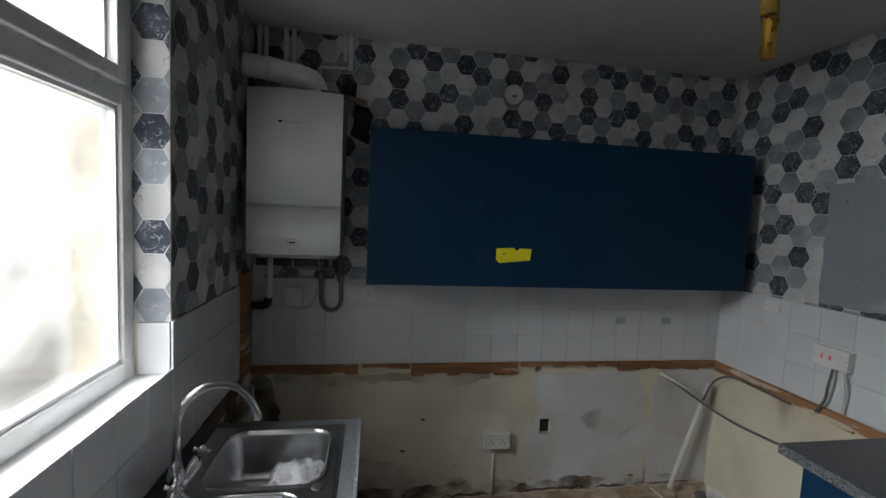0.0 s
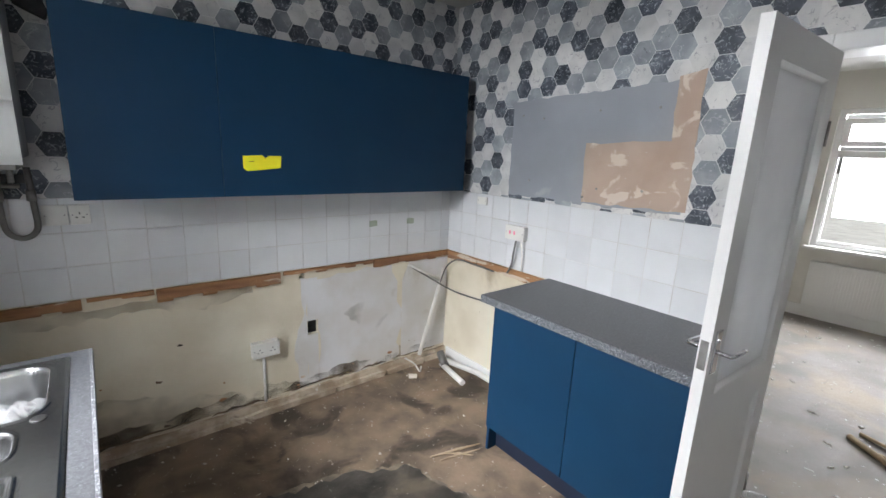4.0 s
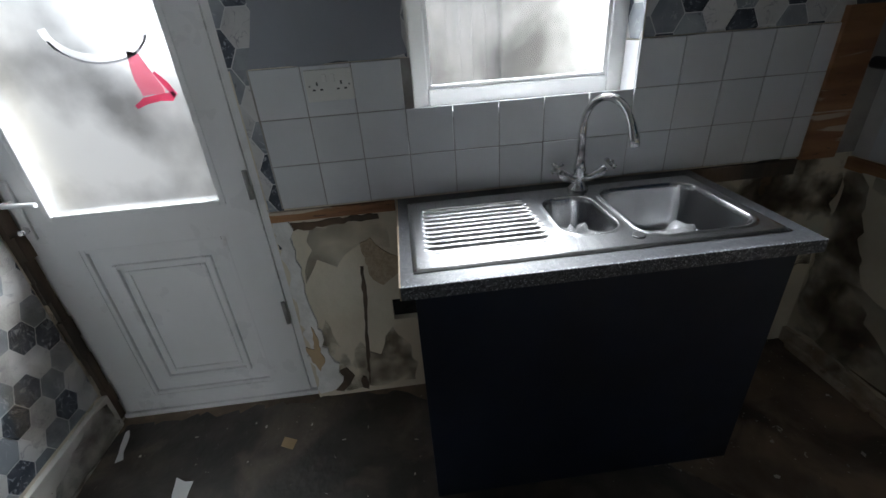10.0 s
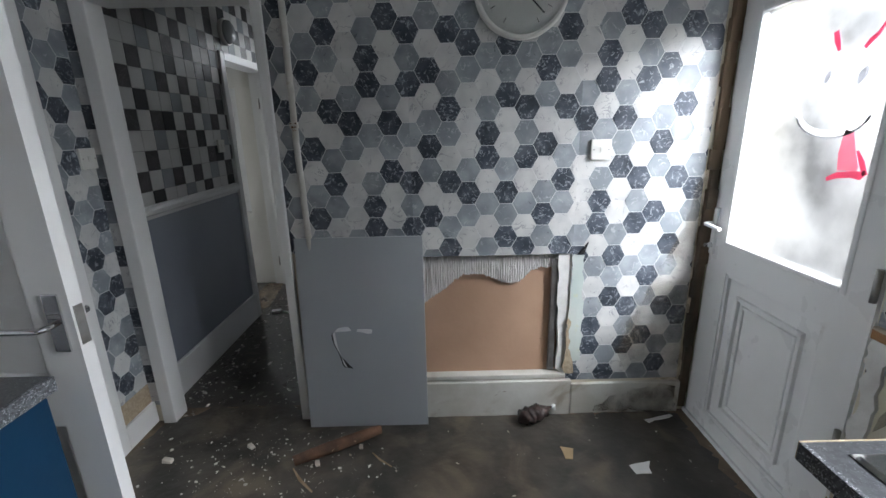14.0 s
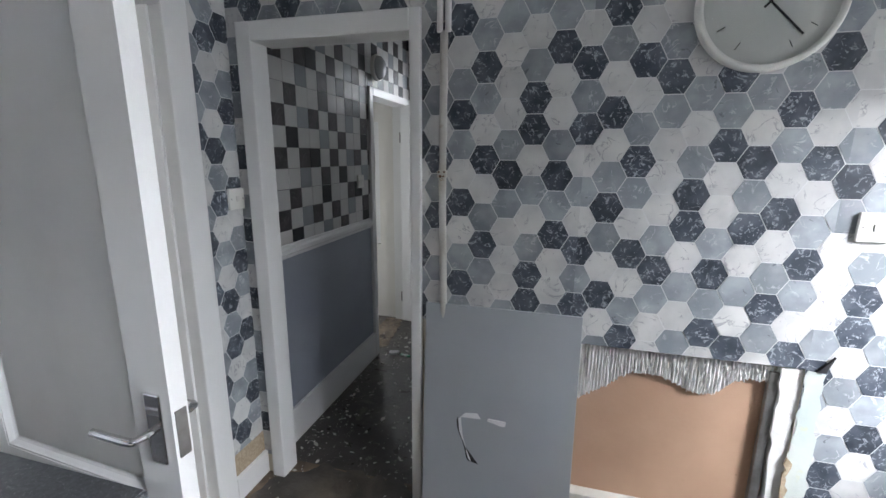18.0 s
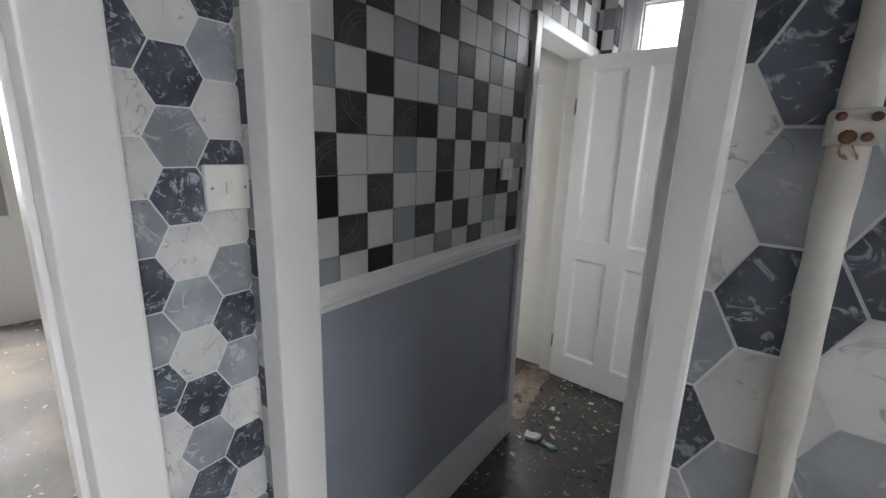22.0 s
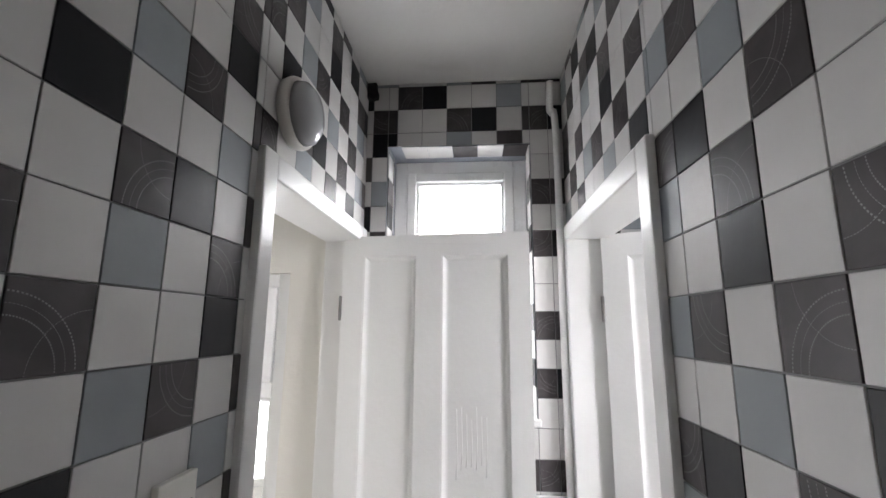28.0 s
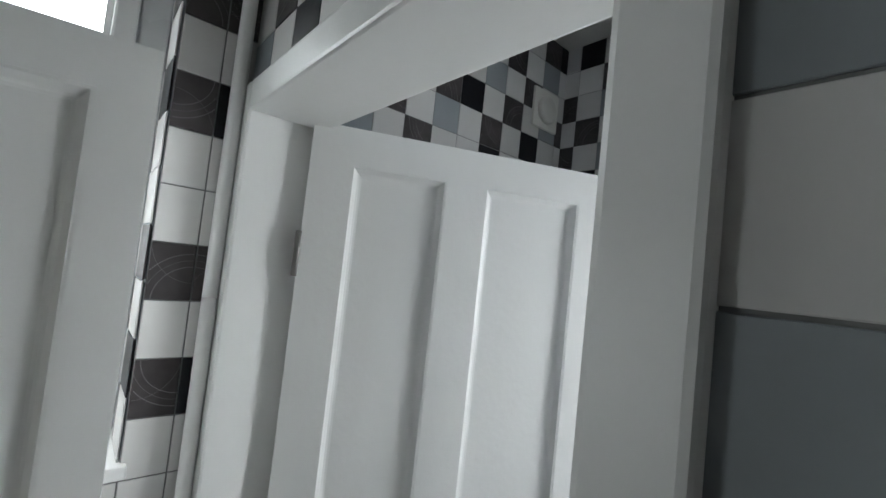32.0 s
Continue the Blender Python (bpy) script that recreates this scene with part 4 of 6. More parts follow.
# ---- windows and outer door ----
def casement(name, label, axis, d, u0, u1, z0, z1, transom=None, out=-1, mullion=None, glass=GLASS, deep=.06):
    """A white plastic window set in a wall: frame, sash bars and panes. d: the plane of its middle."""
    w = tagged(new(name), label, "window", kind="structure")

    def bar(nm, a, b, c, e, t=deep, shift=0.0, parent=w, r=.006):
        bm = bmesh.new()
        if axis == "x":
            rbox(bm, d + shift - t / 2, d + shift + t / 2, a, b, c, e, r)
        else:
            rbox(bm, a, b, d + shift - t / 2, d + shift + t / 2, c, e, r)
        return part(nm, bm, UPVC, parent)

    f = .055
    bm = bmesh.new()
    for a, b, c, e in ((u0, u0 + f, z0, z1), (u1 - f, u1, z0, z1), (u0 + f, u1 - f, z0, z0 + f), (u0 + f, u1 - f, z1 - f, z1)):
        if axis == "x":
            rbox(bm, d - deep / 2, d + deep / 2, a, b, c, e, .005)
        else:
            rbox(bm, a, b, d - deep / 2, d + deep / 2, c, e, .005)
    part("window_frame", bm, UPVC, w)
    zs = [z0 + f] + ([transom - .03, transom + .03] if transom else []) + [z1 - f]
    us = [u0 + f] + ([mullion - .03, mullion + .03] if mullion else []) + [u1 - f]
    if transom:
        bar("transom", u0 + f, u1 - f, transom - .03, transom + .03)
    if mullion:
        bar("mullion", mullion - .03, mullion + .03, z0 + f, z1 - f)
    for c, e in zip(zs[::2], zs[1::2]):
        for a, b in zip(us[::2], us[1::2]):
            if transom and c > transom:
                bm = bmesh.new()
                s = .042
                for p in ((a, a + s, c, e), (b - s, b, c, e), (a + s, b - s, c, c + s), (a + s, b - s, e - s, e)):
                    if axis == "x":
                        rbox(bm, d - .02, d + .045, *p, .006)
                    else:
                        rbox(bm, p[0], p[1], d - .02, d + .045, p[2], p[3], .006)
                part("sash", bm, UPVC, w)
                a, b, c, e = a + s, b - s, c + s, e - s
            bm = bmesh.new()
            for p in ((a, a + .012, c, e), (b - .012, b, c, e), (a + .012, b - .012, c, c + .012), (a + .012, b - .012, e - .012, e)):
                if axis == "x":
                    box(bm, d - .012, d + .02, *p)
                else:
                    box(bm, p[0], p[1], d - .012, d + .02, p[2], p[3])
            part("bead", bm, UPVC, w)
            bm = bmesh.new()
            if axis == "x":
                box(bm, d - .003, d + .003, a + .005, b - .005, c + .005, e - .005)
            else:
                box(bm, a + .005, b - .005, d - .003, d + .003, c + .005, e - .005)
            g = part("pane", bm, glass, w)
            g.visible_shadow = False
    return w


start = now()
win = casement("window_1", "white plastic kitchen window with a top light above a fixed pane", "x", XW - .13, *WIN, transom=2.01, glass=MISTED)
bm = bmesh.new()
rbox(bm, XW - .11, XW + .006, WIN[0] - .012, WIN[1] + .012, WIN[2] - .02, WIN[2] + .001, .004)
part("window_sill", bm, GLOSSW, win, "worn white sill board")
bm = bmesh.new()
rbox(bm, XW - .10, XW + .004, WIN[0] - .006, WIN[0] + .004, WIN[2] + .001, WIN[3], .002)
part("reveal_trim", bm, PLASTW, win, "narrow white edging strip")
boxes("tile", TILEW, (XW - .09, XW - .002, WIN[1] - .009, WIN[1] - .001, WIN[2] + .003, 1.346), parent=win, label="white tile lining the reveal", r=.001)
size_up(now() - start)
wend_win = casement("window_2", "white hall window with a bright opening light", "y", CEND - .21, *ENDW, transom=1.95)
boxes("window_sill", GLOSSW, (ENDW[0] - .01, ENDW[1] + .01, CEND - .18, CEND + .02, ENDW[2] - .02, ENDW[2] + .004), parent=wend_win, r=.004)
lwin = casement("window_3", "white living room window with top lights", "x", 6.23, *LW, transom=1.80, mullion=.18)
boxes("window_sill", GLOSSW, (6.08, 6.2, LW[0] - .04, LW[1] + .04, LW[2] - .03, LW[2] + .002), parent=lwin, r=.004)
bwin = casement("window_4", "white bedroom window with an opening top light", "y", -2.885, *BW, transom=1.385)
boxes("window_sill", GLOSSW, (BW[0] - .03, BW[1] + .03, -3.12, -3.04, BW[2] - .03, BW[2] + .002), parent=bwin, r=.004)
# unseen window, added where the bathroom lamp shines in
casement("window_5", "unseen frosted bathroom window, added for its lamp", "x", .05, -2.1, -1.5, 1.1, 2.1, glass=FROSTP)

start = now()
# outer kitchen door
X0 = XW - .06
bdoor = tagged(new("door_1"), "white plastic back door with a large frosted pane and a moulded lower panel", "door", kind="structure")
bm = bmesh.new()
for b in ((X0 - .05, X0 + .02, -.585, -.56, 0, 1.99), (X0 - .05, X0 + .02, .195, .235, 0, 1.99), (X0 - .05, X0 + .02, -.56, .195, 1.955, 1.995)):
    rbox(bm, *b, .005)
part("door_frame", bm, UPVC, bdoor)
bm = bmesh.new()
slab(bm, -.56, .195, .025, 1.955, X0 - .03, X0 + .03, [(-.462, .085, .93, 1.84), (-.43, .06, .10, .80)], "x")
part("door_leaf", bm, UPVC, bdoor)
bm = bmesh.new()
for b in ((X0 + .012, X0 + .034, -.477, -.457, .915, 1.855), (X0 + .012, X0 + .034, .08, .10, .915, 1.855), (X0 + .012, X0 + .034, -.457, .08, .915, .935), (X0 + .012, X0 + .034, -.457, .08, 1.835, 1.855)):
    rbox(bm, *b, .005)
part("glazing_bead", bm, UPVC, bdoor)
bm = bmesh.new()
box(bm, X0 - .004, X0 + .004, -.462, .085, .93, 1.84)
pane = part("pane", bm, FROST, bdoor, "frosted pane daubed with red and white marks")
pane.visible_shadow = False
bm = bmesh.new()
box(bm, X0 - .01, X0 + .014, -.43, .06, .10, .80)
for k, (i, o) in enumerate(((0, .028), (.075, .030), (.105, .022))):
    a, b, c, e = -.43 + i, .06 - i, .10 + i, .80 - i
    for p in ((a, a + .016, c, e), (b - .016, b, c, e), (a + .016, b - .016, c, c + .016), (a + .016, b - .016, e - .016, e)):
        rbox(bm, X0 + .008, X0 + o, *p, .004)
part("moulded_panel", bm, UPVC, bdoor, "raised square mouldings on a white panel")
hd = part("handle_plate", (lambda t: (rbox(t, X0 + .03, X0 + .042, -.553, -.525, .86, 1.07, .004), t)[1])(bmesh.new()), UPVC, bdoor)
bm = bmesh.new()
tube(bm, bend([(X0 + .04, -.54, 1.0), (X0 + .075, -.54, 1.0), (X0 + .082, -.52, 1.0), (X0 + .08, -.44, .995)]), .009, 8)
part("lever", bm, UPVC, bdoor, "white lever handle")
bm = bmesh.new()
lathe(bm, [(.012, 0), (.012, .02), (.009, .03)], Matrix.Translation((X0 + .04, -.54, .90)) @ Euler((0, radians(90), 0)).to_matrix().to_4x4(), 10)
part("lock_cylinder", bm, CHROME, bdoor)
for z in (.45, .98, 1.7):
    bm = bmesh.new()
    tube(bm, [(X0 + .04, .19, z - .05), (X0 + .04, .19, z + .05)], .009, 8)
    part("hinge", bm, DULLM, bdoor)


yz = Matrix(((0, 1, 0, 0), (1, 0, 0, 0), (0, 0, 1, 0), (0, 0, 0, 1)))


def daub(outline, material, label, lift=.0):
    bm = bmesh.new()
    prism(bm, outline, X0 + .0045, X0 + .006 + lift, yz)
    part("daub", bm, material, pane, label)


def brush(pts, widths):
    """Outline of a brush stroke along a line of points."""
    a, b = [], []
    for k, (p, w) in enumerate(zip(pts, widths)):
        d = (Vector(pts[min(k + 1, len(pts) - 1)]) - Vector(pts[max(k - 1, 0)])).normalized() * w
        a.append((p[0] - d.y, p[1] + d.x))
        b.append((p[0] + d.y, p[1] - d.x))
    return a + b[::-1]


daub(ragged([(-.050, 1.405), (-.018, 1.398), (.000, 1.345), (.022, 1.300), (.016, 1.282), (-.048, 1.282), (-.058, 1.330)], .003, .03), PINK, "thin pink smear of paint")
daub(brush([(-.078, 1.250), (-.045, 1.266), (.0, 1.273), (.03, 1.272), (.045, 1.282)], [.006, .010, .010, .013, .006]), RED, "smeared red paint")
daub(brush([(.045, 1.275), (.028, 1.310), (.006, 1.345)], [.008, .009, .004]), RED, "smeared red paint")
daub(brush([(-.153, 1.705), (-.142, 1.675), (-.128, 1.645)], [.009, .010, .005]), RED, "smeared red paint")
daub(brush([(-.045, 1.640), (-.030, 1.658), (-.012, 1.672), (.004, 1.700)], [.006, .008, .006, .004]), RED, "smeared red paint")
daub(ragged([(.004, 1.705), (.030, 1.690), (.045, 1.640), (.070, 1.600), (.085, 1.565), (.085, 1.610), (.062, 1.660), (.040, 1.715)], .004, .03), PINK, "thin pink smear of paint")
for y, z, w, h in ((-.152, 1.569, .011, .020), (-.033, 1.563, .014, .026)):
    daub([(y + w * math.cos(k * .7854) + .3 * h * math.sin(k * .7854), z + h * math.sin(k * .7854)) for k in range(8)], GREYD, "grey spot of paint")
daub([(-.101 + .020 * math.cos(k * .7854), 1.508 + .020 * math.sin(k * .7854)) for k in range(8)], SPRAY, "white spot of paint")
smile = [(-.112 + .135 * math.cos(math.pi * (1 + k / 14)), 1.478 + .085 * math.sin(math.pi * (1 + k / 14))) for k in range(15)]
daub(brush(smile, [.011] * 15), SPRAY, "curved smear of white paint")
daub(brush([(y, z - .014) for y, z in smile[1:-1]], [.003] * 13), GREYD, "thin curved grey smear", .0004)
boxes("threshold", UPVC, (X0 - .05, X0 + .04, -.58, .23, 0, .022), parent=bdoor, r=.004)
size_up(now() - start, 1.015)
bm = bmesh.new()
for k in range(22):
    z = .02 + k * .088
    box(bm, XW - .03, XW + random.uniform(.004, .02), YS, YS + random.uniform(.012, .03), z, z + .09)
part("damp_edge", bm, BROWNISH, west, "rotten damp plaster edge beside the door")
bm = bmesh.new()
prism(bm, ragged([(.245, .03), (.30, .03), (.36, .12), (.31, .3), (.285, .6), (.30, .86), (.245, .9)], .012, .03), XW + .001, XW + .012, Matrix(((0, 1, 0, 0), (1, 0, 0, 0), (0, 0, 1, 0), (0, 0, 0, 1))))
part("broken_plaster", bm, ADHES, west, "crumbling plaster edge by the door frame")
bm = bmesh.new()
turn = Matrix(((0, 1, 0, 0), (1, 0, 0, 0), (0, 0, 1, 0), (0, 0, 0, 1)))
prism(bm, ragged([(.505, .645), (.515, .64), (.51, .52), (.497, .40), (.482, .25), (.47, .12), (.455, .04), (.462, .16), (.474, .30), (.487, .43), (.498, .55)], .004, .025), XW + .001, XW + .004, turn)
part("crack", bm, BROWNISH, west, "dark channel cut in the plaster")
for outline in ([(.52, .74), (.56, .76), (.60, .70), (.66, .66), (.64, .60), (.58, .55), (.54, .58), (.53, .66)], [(.26, .85), (.40, .845), (.52, .855), (.60, .85), (.60, .835), (.45, .828), (.36, .82), (.28, .825)], [(.34, .02), (.40, .10), (.37, .16), (.33, .12), (.31, .03)], [(.42, .03), (.455, .02), (.45, .09), (.43, .10)]):
    bm = bmesh.new()
    prism(bm, ragged(outline, .006, .02), XW + .001, XW + .0055, turn)
    part("bare_scar", bm, CHIPB if outline[0][1] > .7 and outline[0][0] > .5 else BROWNISH, west, "brown scar where plaster has fallen")
bm = bmesh.new()
prism(bm, ragged([(.235, .30), (.27, .28), (.285, .40), (.30, .20), (.27, .16), (.25, .22)], .006, .02), XW + .013, XW + .016, turn)
part("paper_flap", bm, CARD, west, "tan flap of torn paper")

# ---- panelled doors ----
def leaf(name, label, m, w, h, panels, material=GLOSSW, glass=None, t=.036, kind="structure", obscured=FROSTP):
    """A panelled door leaf standing from its hinge at the origin along +x."""
    d = tagged(new(name), label, "door", kind=kind)
    d.matrix_basis = m
    bm = bmesh.new()
    slab(bm, 0, w, .012, h, -t / 2, t / 2, panels)
    part("stiles_and_rails", bm, material, d)
    for k, (a, b, c, e) in enumerate(panels):
        pane = glass and k in glass
        bm = bmesh.new()
        box(bm, a, b, -.004, .004, c, e)
        part("pane" if pane else "panel", bm, obscured if pane else material, d)
        bm = bmesh.new()
        for s in (-1, 1):
            q, lo, hi = .024, s * .0045, s * (t / 2 - .001)
            ring = [[bm.verts.new(v) for v in ((a + i, y, c + i), (b - i, y, c + i), (b - i, y, e - i), (a + i, y, e - i))] for i, y in ((0, hi), (.005, hi), (.008, hi * .8), (q * .6, hi * .45), (q * .8, lo * 1.2), (q, lo))]
            for r0, r1 in zip(ring, ring[1:]):
                for k4 in range(4):
                    bm.faces.new((r0[k4], r0[(k4 + 1) % 4], r1[(k4 + 1) % 4], r1[k4]))
        part("moulding", bm, material, d)
    return d


def lever_handle(parent, x, z, side, way=-1, material=CHROME, tall=.075):
    """A lever on a back plate on one face of a leaf."""
    bm = bmesh.new()
    y = side * .018
    rbox(bm, x - .02, x + .02, min(y, y + side * .006), max(y, y + side * .006), z - tall, z + tall, .003)
    pl = part("back_plate", bm, GLOSSW if tall < .07 else material, parent)
    bm = bmesh.new()
    tube(bm, bend([(x, y, z), (x, y + side * .04, z), (x + way * .015, y + side * .05, z), (x + way * .11, y + side * .048, z - .004)]), .008, 8)
    part("lever", bm, material, pl)


def hinges(parent, zs, side):
    for z in zs:
        bm = bmesh.new()
        tube(bm, [(-.004, side * .02, z - .045), (-.004, side * .02, z + .045)], .006, 8)
        box(bm, -.003, .0, -.016, .016, z - .045, z + .045)
        part("hinge", bm, DULLM, parent)


FOUR = lambda w, h: [(.082, .287, .17, .82), (.378, w - .07, .17, .82), (.082, .287, .93, h - .075), (.378, w - .07, .93, h - .075)]
# door to the living room, standing open into the kitchen
ang = math.degrees(math.atan2(.288 - .245, 1.495 - 2.155))
d2 = leaf("door_2", "white half-glazed door standing open into the kitchen", pose(2.155, .245, 0, 0, 0, ang), .66, 2.03, [(.095, .56, .18, .74), (.095, .56, .86, 1.93)], glass=(1,))
lever_handle(d2, .618, 1.03, 1)
lever_handle(d2, .618, 1.03, -1)
boxes("latch", DULLM, (.6605, .663, -.012, .012, .97, 1.07), parent=d2)
hinges(d2, (.25, 1.75), 1)
# hall doors
d3 = leaf("door_3", "white four-panel door standing open across the hall, scratched by the handle", pose(*L3[0], 0, 0, L3[1]), .69, 1.968, FOUR(.69, 1.968))
lever_handle(d3, .635, 1.04, -1, tall=.055)
hinges(d3, (.25, 1.70), -1)
bm = bmesh.new()
for k in range(7):
    x = .43 + k * .017
    tube(bm, [(x, -.0045, 1.13 + random.uniform(0, .06)), (x + .004, -.0045, 1.24), (x + .002, -.0045, 1.32 + random.uniform(0, .05))], .0011, 5)
part("scratches", bm, GLOSSW, d3, "claw-like scratches in the paint")
d4 = leaf("door_4", "white four-panel bathroom door standing open", pose(*L4[0], 0, 0, L4[1]), .69, 1.968, FOUR(.69, 1.968))
lever_handle(d4, .635, 1.02, -1, tall=.055)
hinges(d4, (.25, 1.70), -1)
d5 = leaf("door_5", "white living room door with two tall frosted panes above a plain panel", pose(5.675, -1.405, 0, 0, 0, 82), .80, 1.93, [(.205, .42, .82, 1.775), (.475, .69, .82, 1.775)], glass=(0, 1), obscured=GREYGL)
lever_handle(d5, .75, 1.0, 1)
boxes("letter_plate", DULLM, (.22, .33, .0181, .024, .56, .58), parent=d5)

# ---- kitchen units ----
start = now()
bu = thing("base_unit", "navy blue double base unit with plain doors, scuffed at the foot", "cabinet", (1.62, .93, 0))
o = Vector((1.62, .93, 0))


def local(parent, name, material, label, *bs, r=.002):
    """Boxes given in room coordinates, kept as a part of a thing."""
    bm = bmesh.new()
    for b in bs:
        rbox(bm, *b, r)
    ob = part(name, bm, material, parent, label)
    ob.matrix_parent_inverse = parent.matrix_basis.inverted()
    return ob


local(bu, "carcass", CARCASS, "", (1.64, 2.14, .40, 1.318, .15, .858))
local(bu, "side_panel", NAVY, "", (1.63, 2.14, 1.318, 1.335, .0, .858))
dl = local(bu, "door", NAVY, "", (1.618, 1.637, .862, 1.333, .15, .855))
dr = local(bu, "door", NAVY, "", (1.618, 1.637, .40, .858, .15, .855))
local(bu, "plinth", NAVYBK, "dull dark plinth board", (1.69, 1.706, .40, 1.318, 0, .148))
for y, z in ((1.22, .38), (1.25, .25), (1.02, .80), (.77, .66), (1.24, .52)):
    bm = bmesh.new()
    lathe(bm, [(.006, 0), (.005, .003), (.001, .004)], Matrix.Translation((1.618, y, z)) @ Euler((0, radians(-90), 0)).to_matrix().to_4x4(), 8)
    q = part("screw_cap", bm, PLASTW, dl if y > .86 else dr)
    q.matrix_parent_inverse = bu.matrix_basis.inverted()
    q.parent = bu
wt = thing("worktop", "grey speckled laminate worktop on the navy base unit", "worktop", (1.6, .9, .86))
local(wt, "slab", WORKTOP, "", (1.596, 2.143, .397, 1.405, .862, .90))
local(wt, "front_edge", WTEDGE, "mottled square front edge", (1.588, 1.5965, .397, 1.405, .861, .899))

size_up(now() - start)
start = now()
wu = thing("wall_unit", "long navy blue wall unit with flat handleless doors", "cabinet", (1.05, 2.2, 1.345))
local(wu, "carcass", NAVY, "", (.062, 2.055, 2.122, 2.336, 1.347, 2.06))
local(wu, "door", NAVY, "", (.06, .5871, 2.10, 2.119, 1.345, 2.062))
local(wu, "door", NAVY, "", (.5882, 2.057, 2.10, 2.119, 1.345, 2.062))
note = thing("sticky_note", "torn yellow paper note stuck on the blue unit door", "note", (.76, 2.099, 1.5))
bm = bmesh.new()
prism(bm, [(.673, 1.478), (.69, 1.462), (.75, 1.468), (.845, 1.478), (.85, 1.535), (.79, 1.535), (.775, 1.522), (.76, 1.537), (.673, 1.532)], 2.0965, 2.0985)
q = part("sheet", bm, YELLOW, note)
q.matrix_parent_inverse = note.matrix_basis.inverted()
local(note, "scribble", BLACKP, "", (.70, .722, 2.0955, 2.0963, 1.506, 1.509), r=.0003)

size_up(now() - start, 1.045, .886)
start = now()
su = thing("sink_unit", "sink base unit with dark navy front and white end panel", "cabinet", (-.22, 1.2, 0))
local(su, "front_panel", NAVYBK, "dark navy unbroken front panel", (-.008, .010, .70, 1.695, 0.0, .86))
local(su, "end_panel", CARCASS, "plain white end panel", (-.46, -.008, .70, .716, 0, .86))
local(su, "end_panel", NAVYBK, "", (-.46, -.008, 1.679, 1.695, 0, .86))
local(su, "back_rail", CARCASS, "", (-.46, -.44, .716, 1.684, .70, .80))

# sink set into its worktop; the top is a rim with two bowls and a drainer
sw = thing("sink_worktop", "grey speckled worktop with a raw chipboard end", "worktop", (-.2, 1.2, .86))
bm = bmesh.new()
SX0, SX1, SY0, SY1 = -.437, .006, .702, 1.662
for b in ((-.497, SX0 + .02, .67, 1.705), (SX1 - .02, .053, .67, 1.705), (SX0 + .02, SX1 - .02, .67, SY0 + .02), (SX0 + .02, SX1 - .02, SY1 - .02, 1.705)):
    box(bm, b[0], b[1], b[2], b[3], .862, .898)
q = part("slab", bm, WORKTOP, sw)
q.matrix_parent_inverse = sw.matrix_basis.inverted()
local(sw, "front_edge", WTEDGE, "mottled square front edge", (.053, .062, .669, 1.706, .861, .8985))
local(sw, "cut_end", CHIPB, "raw chipboard cut edge", (-.497, .061, .666, .671, .861, .899))

sink = thing("kitchen_sink", "stainless steel one and a half bowl sink with ribbed drainer", "sink", (-.2, 1.2, .9))


def inset(t, x, y, x0, x1, y0, y1, r):
    """Signed distance to a rounded rectangle."""
    qx, qy = abs(x - (x0 + x1) / 2) - (x1 - x0) / 2 + r, abs(y - (y0 + y1) / 2) - (y1 - y0) / 2 + r
    return math.hypot(max(qx, 0), max(qy, 0)) + min(max(qx, qy), 0) - r


def sink_height(x, y):
    z = .905
    rim = inset(0, x, y, SX0, SX1, SY0, SY1, .02)
    if rim > -.012:
        z = .900 + .007 * min(1, max(0, -rim / .012))
    for x0, x1, y0, y1, r, dep in ((-.375, -.04, 1.308, 1.618, .06, .155), (-.345, -.09, 1.115, 1.268, .055, .115)):
        d = inset(0, x, y, x0, x1, y0, y1, r)
        if d < .014:
            k = min(1, max(0, (.014 - d) / .014))
            z = z + .003 * (1 - abs(2 * k - 1)) if d > 0 else z
        if d < 0:
            k = min(1, -d / .045)
            z = .905 - dep * (1 - (1 - k) ** 2.4)
    if inset(0, x, y, -.375, -.06, .735, 1.075, .03) < 0 and z > .90:
        dd = min(1, -inset(0, x, y, -.375, -.06, .735, 1.075, .03) / .02)
        ph = ((x + .375) / .0286) % 1
        rib = math.exp(-((ph - .5) / .17) ** 2)
        z += dd * (-.005 + .0085 * rib)
    return z


bm = bmesh.new()
nx, ny = 132, 230
grid = [[bm.verts.new((SX0 + (SX1 - SX0) * i / nx, SY0 + (SY1 - SY0) * j / ny, 0)) for j in range(ny + 1)] for i in range(nx + 1)]
for row in grid:
    for v in row:
        v.co.z = sink_height(v.co.x, v.co.y)
for a, b in zip(grid, grid[1:]):
    for j in range(ny):
        bm.faces.new((a[j], b[j], b[j + 1], a[j + 1])).smooth = True
q = part("sink_top", bm, STEEL, sink)
q.matrix_parent_inverse = sink.matrix_basis.inverted()
for x, y, z, r in ((-.2, 1.46, .7505, .032), (-.22, 1.19, .7905, .028)):
    bm = bmesh.new()
    lathe(bm, [(r, 0), (r, .002), (r * .75, .003), (r * .7, .0005), (.004, .001)], Matrix.Translation((x, y, z)), 24)
    q = part("waste", bm, CHROME, sink)
    q.matrix_parent_inverse = sink.matrix_basis.inverted()
bm = bmesh.new()
lathe(bm, [(.017, 0), (.017, .0015), (.012, .002)], Matrix.Translation((-.048, 1.287, .9055)), 20)
q = part("blanking_plug", bm, BLACKP, sink, "black overflow hole")
q.matrix_parent_inverse = sink.matrix_basis.inverted()

